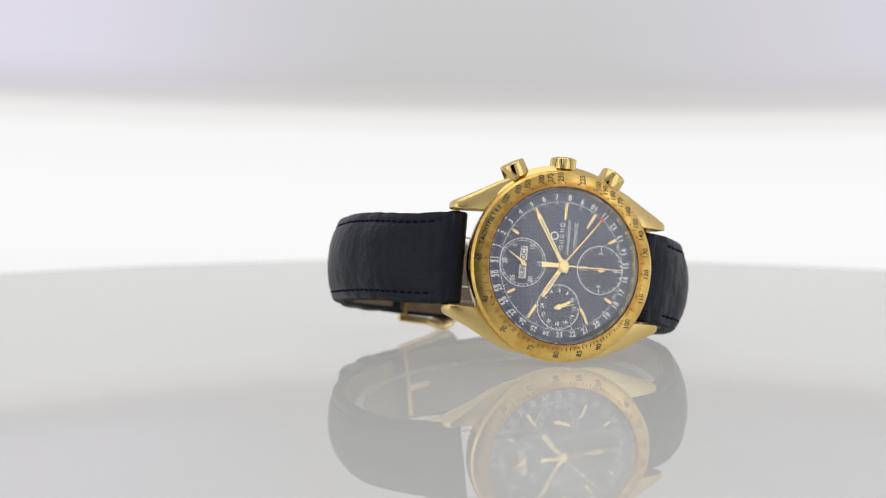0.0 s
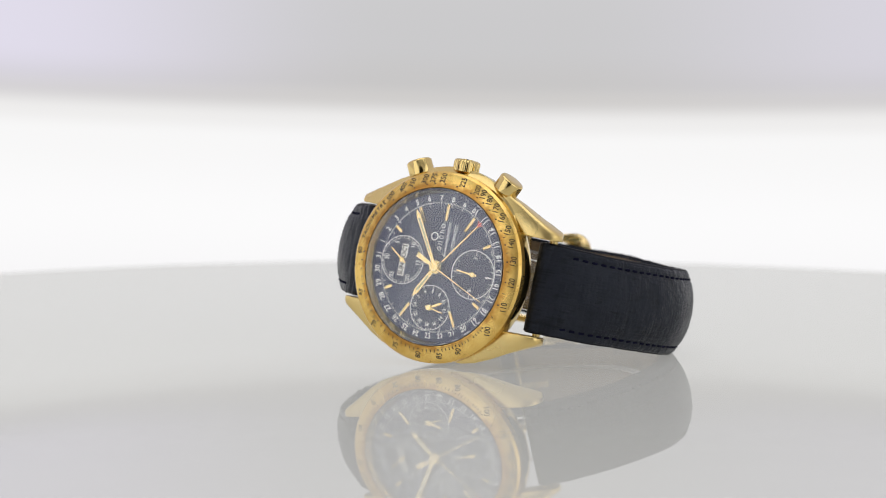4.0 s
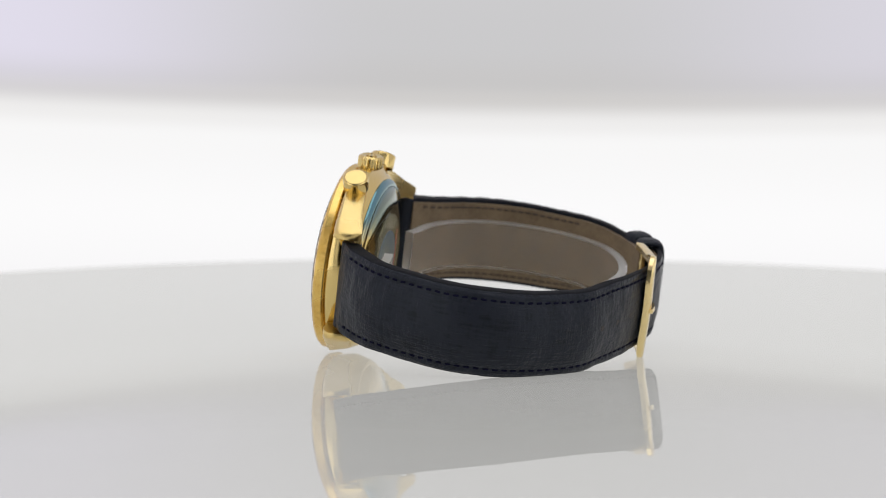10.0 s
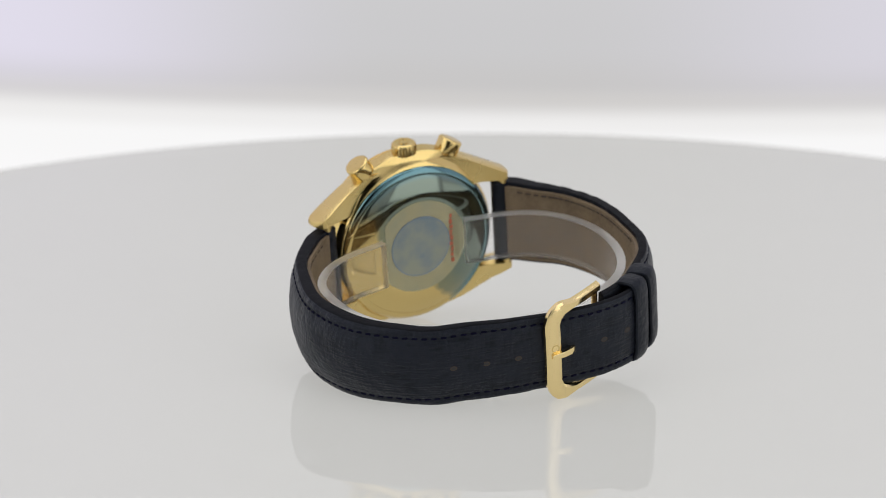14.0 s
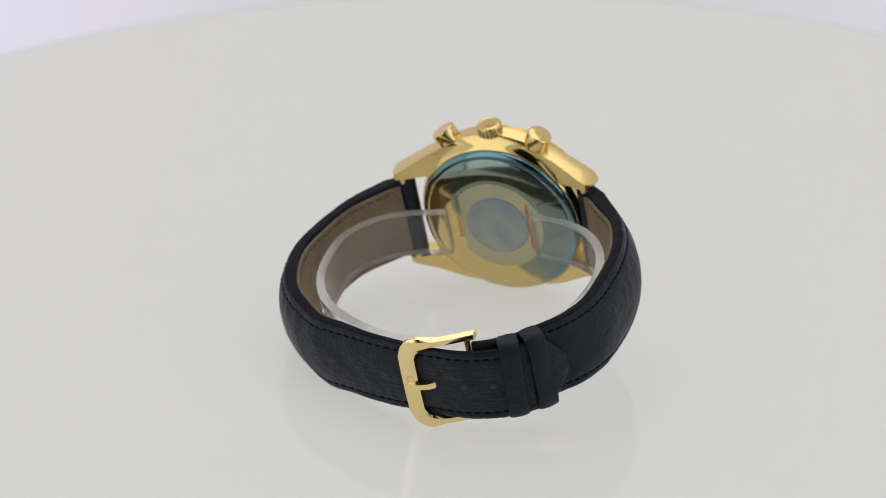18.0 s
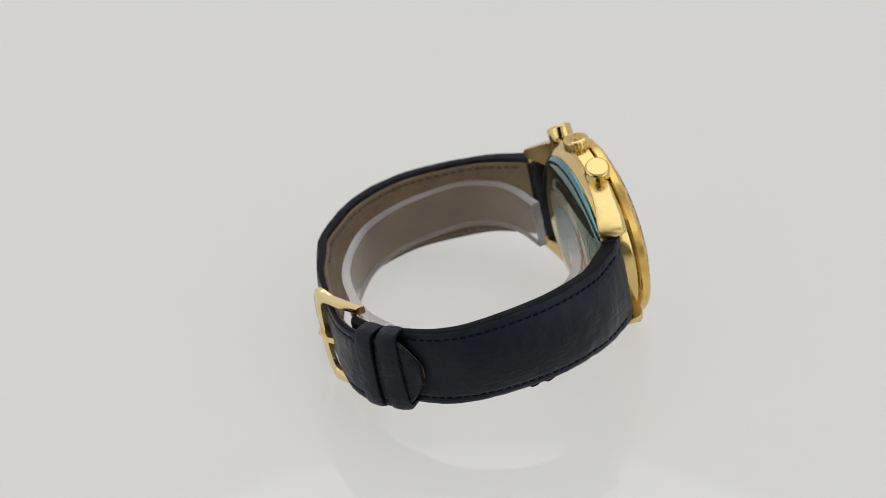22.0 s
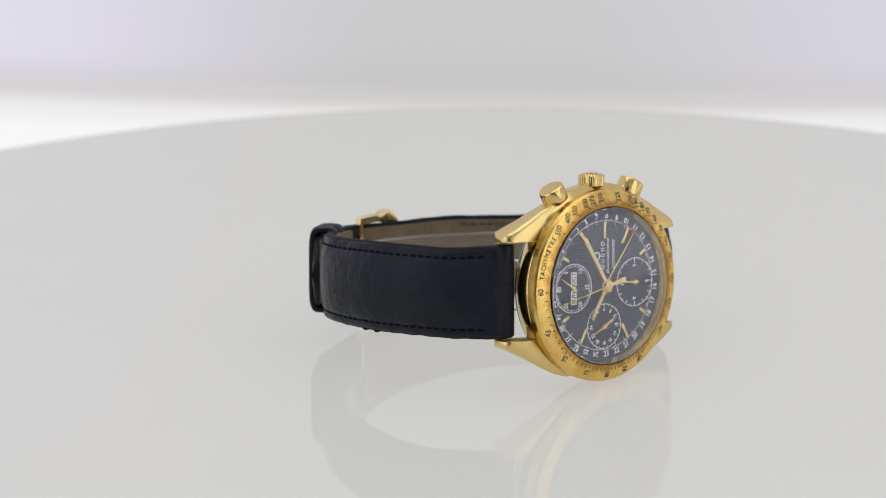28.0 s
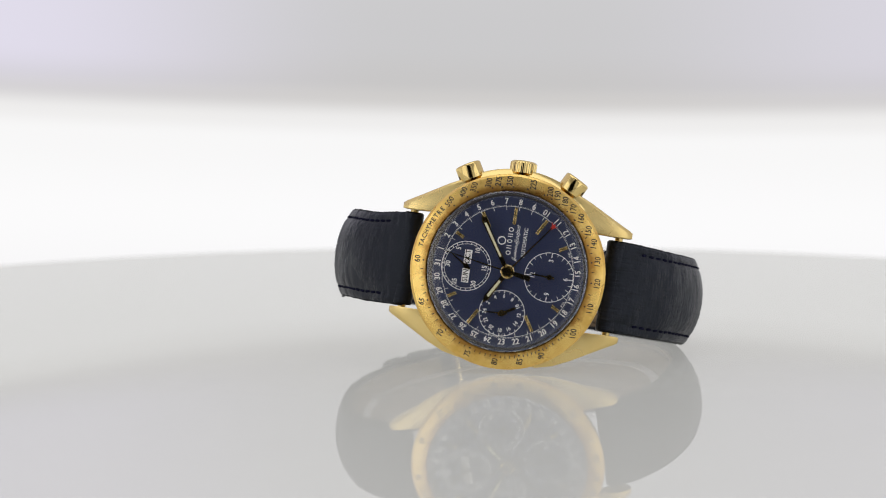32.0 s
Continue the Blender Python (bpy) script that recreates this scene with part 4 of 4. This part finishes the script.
    # two keeper loops round both straps
    for kx, slant in ((-21.6, 3), (-26.0, -2)):
        p, t, inward, w, th, s = min(rows, key=lambda r: abs(r[0].x - kx) + (100 if r[0].y < 45 else 0))
        loop = []
        hn, hz, off = 2.5, 8.05, 2.05
        for q in range(40):
            a = 2 * math.pi * q / 40
            ca, sa = math.cos(a), math.sin(a)
            loop.append((math.copysign(abs(ca) ** 0.5, ca) * hn, math.copysign(abs(sa) ** 0.36, sa) * hz))
        rings = []
        for along, grow in ((-2.05, -0.1), (-1.9, 0.22), (-1.2, 0.38), (0.0, 0.44), (1.2, 0.38), (1.9, 0.22), (2.05, -0.1), (1.9, -0.55), (-1.9, -0.55)):
            ring = []
            for a, z in loop:
                c = p + inward * (off + a * (1 + grow / hn)) + t * (along + 0.03 * z * slant / 3)
                ring.append((c.x, c.y, z * (1 + grow / hz)))
            rings.append(ring)
        part("keeper", loft(rings + rings[:1], False), LEATHER_SMOOTH, short_s, "navy leather keeper loop", 50)
    return long_s


def build_buckle(watch):
    bk = part("buckle", bmesh.new(), GOLD_PALE, watch, "polished pale gold tang buckle")
    # a rounded U, wide across the outer bar, slim along the arms
    way = []
    for k in range(10):
        way.append((-15.6 + 9.8 * k / 9, 8.4))
    for k in range(1, 8):
        a = radians(90 * k / 8)
        way.append((-5.8 + 2.6 * math.sin(a), 5.8 + 2.6 * math.cos(a)))
    for k in range(9):
        way.append((-2.95, 5.65 - 12.2 * k / 8))
    way += [(x, -z - 0.9) for x, z in reversed(way[:17])]
    rings = []
    for i, (x, z) in enumerate(way):
        a, b = way[max(i - 1, 0)], way[min(i + 1, len(way) - 1)]
        t = Vector((b[0] - a[0], b[1] - a[1])).normalized()
        side = Vector((-t.y, t.x))
        arm = min(1.0, max(0.0, (-4.9 - x) / 3.0))
        half, thick = 1.6 - 0.85 * arm, 0.65 + 0.25 * arm
        drop = 0.0 if x > -4.5 else 4.6 * ((-4.5 - x) / 11.1) ** 1.3
        y = 61.25 - drop + 0.35 * (1 - (z / 9) ** 2) * (1 - arm)
        ring = []
        for du, dv in ((-1, -0.8), (-1, 0.5), (-0.7, 1), (0.7, 1), (1, 0.5), (1, -0.8), (0.7, -1), (-0.7, -1)):
            c = Vector((x, z)) + side * du * half
            ring.append((c.x, y + dv * thick, c.y))
        rings.append(ring)
    bm = loft(rings)
    finish(bm, 35).to_mesh(bk.data)
    bm.free()
    part("pin", cylinder((-14.2, 57.6, -8.6), (-14.2, 57.6, 8.5), 0.6, 14), GOLD_PALE, bk)
    rings = []
    for x, y, w in ((-14.0, 57.9, 0.6), (-9.0, 59.3, 0.62), (-8.2, 60.2, 0.62), (-7.6, 61.4, 0.62), (-6.6, 62.0, 0.6), (-4.8, 62.45, 0.58), (-2.9, 62.5, 0.5), (-2.3, 62.4, 0.35)):
        rings.append([(x, y - 0.35, -0.5 - w), (x, y + 0.3, -0.5 - w), (x, y + 0.45, -0.5), (x, y + 0.3, -0.5 + w), (x, y - 0.35, -0.5 + w)])
    part("tongue", loft(rings), GOLD_PALE, bk, "gold buckle tongue")
    slide = Matrix.Translation((1.4 * MM, 0, 0))
    part("bar_emblem", ring_flat(0.6, 0.85, 0, 0.06, 24, Matrix(((1, 0, 0, -3.2 * MM), (0, 0, 1, 62.2 * MM), (0, -1, 0, 0.9 * MM), (0, 0, 0, 1)))), GOLD, bk)
    for ob in (bk, *bk.children):
        ob.data.transform(slide)
    return bk


CUFF = [(-9.0, 11.6), (-11.3, 12.4), (-16.5, 13.6), (-22.5, 17.0), (-27.0, 23.0), (-29.0, 31.0), (-28.0, 40.0), (-24.0, 47.5), (-17.0, 52.4), (-8.0, 54.9), (0.0, 54.6), (8.0, 53.0),
        (15.6, 49.4), (22.7, 43.8), (26.7, 36.6), (28.0, 29.0), (27.2, 21.5), (22.8, 16.0), (17.0, 13.4), (12.0, 12.6), (9.6, 12.2)]


CUFF_IN, CUFF_OUT = -0.8, 0.9


def build_cuff():
    pts, tan, length = curve_through(CUFF, 90)
    body, edges = [], {1: [], -1: []}
    for p, t in zip(pts, tan):
        nrm = Vector((t.y, -t.x))
        a, b = p + nrm * CUFF_IN, p + nrm * CUFF_OUT
        body.append([(a.x, a.y, -4.75), (a.x, a.y, 4.45), (b.x, b.y, 4.45), (b.x, b.y, -4.75)])
        for sz in (-1, 1):
            z0, z1, z2 = (4.46, 4.62, 4.72) if sz > 0 else (-4.76, -4.92, -5.02)
            edges[sz].append([(a.x, a.y, z0), (a.x, a.y, z1), ((a.x * 3 + b.x) / 4, (a.y * 3 + b.y) / 4, z2), ((a.x + 3 * b.x) / 4, (a.y + 3 * b.y) / 4, z2), (b.x, b.y, z1), (b.x, b.y, z0)])
    cuff = new("display_cuff")
    part("band", loft(body), CLEAR, cuff, "", 50).visible_shadow = False
    for sz in (-1, 1):
        part("cut_edge", loft(edges[sz]), FROST, cuff, "frosted cut edge", 50).visible_shadow = False
    for (p, t), way in (((pts[0], tan[0]), -1), ((pts[-1], tan[-1]), 1)):
        nrm = Vector((t.y, -t.x))
        faces = []
        for d in (0.02, 0.3):
            a, b = p + nrm * CUFF_IN + t * way * d, p + nrm * CUFF_OUT + t * way * d
            faces.append([(a.x, a.y, -4.95), (a.x, a.y, 4.65), (b.x, b.y, 4.65), (b.x, b.y, -4.95)])
        part("end_face", loft(faces), FROST, cuff, "frosted end face", 30).visible_shadow = False
    return tagged(cuff, "clear plastic display cuff inside the watch strap", "watch stand")


build_setting()
turntable = build_turntable()
watch = new("wrist_watch")
tagged(watch, "gold chronograph wrist watch with blue dial and navy strap", "watch")
build_case(watch)
build_bezel(watch)
seconds_hand, small_seconds = build_dial(watch)
build_straps(watch)
build_buckle(watch)
cuff = build_cuff()


def motions():
    times = [k * 0.25 for k in range(129)]
    walk(turntable, [(t, table_pose(t, False)) for t in times])
    walk(watch, [(t, table_pose(t) @ WATCH) for t in times])
    walk(cuff, [(t, table_pose(t) @ WATCH) for t in times])
    walk(seconds_hand, [(t, on_dial(0, 0, 0, 178.7 + 6 * t)) for t in range(33)])
    walk(small_seconds, [(t, on_dial(-7.75, 0, 0, 166 + 6 * t)) for t in range(33)])


motions()
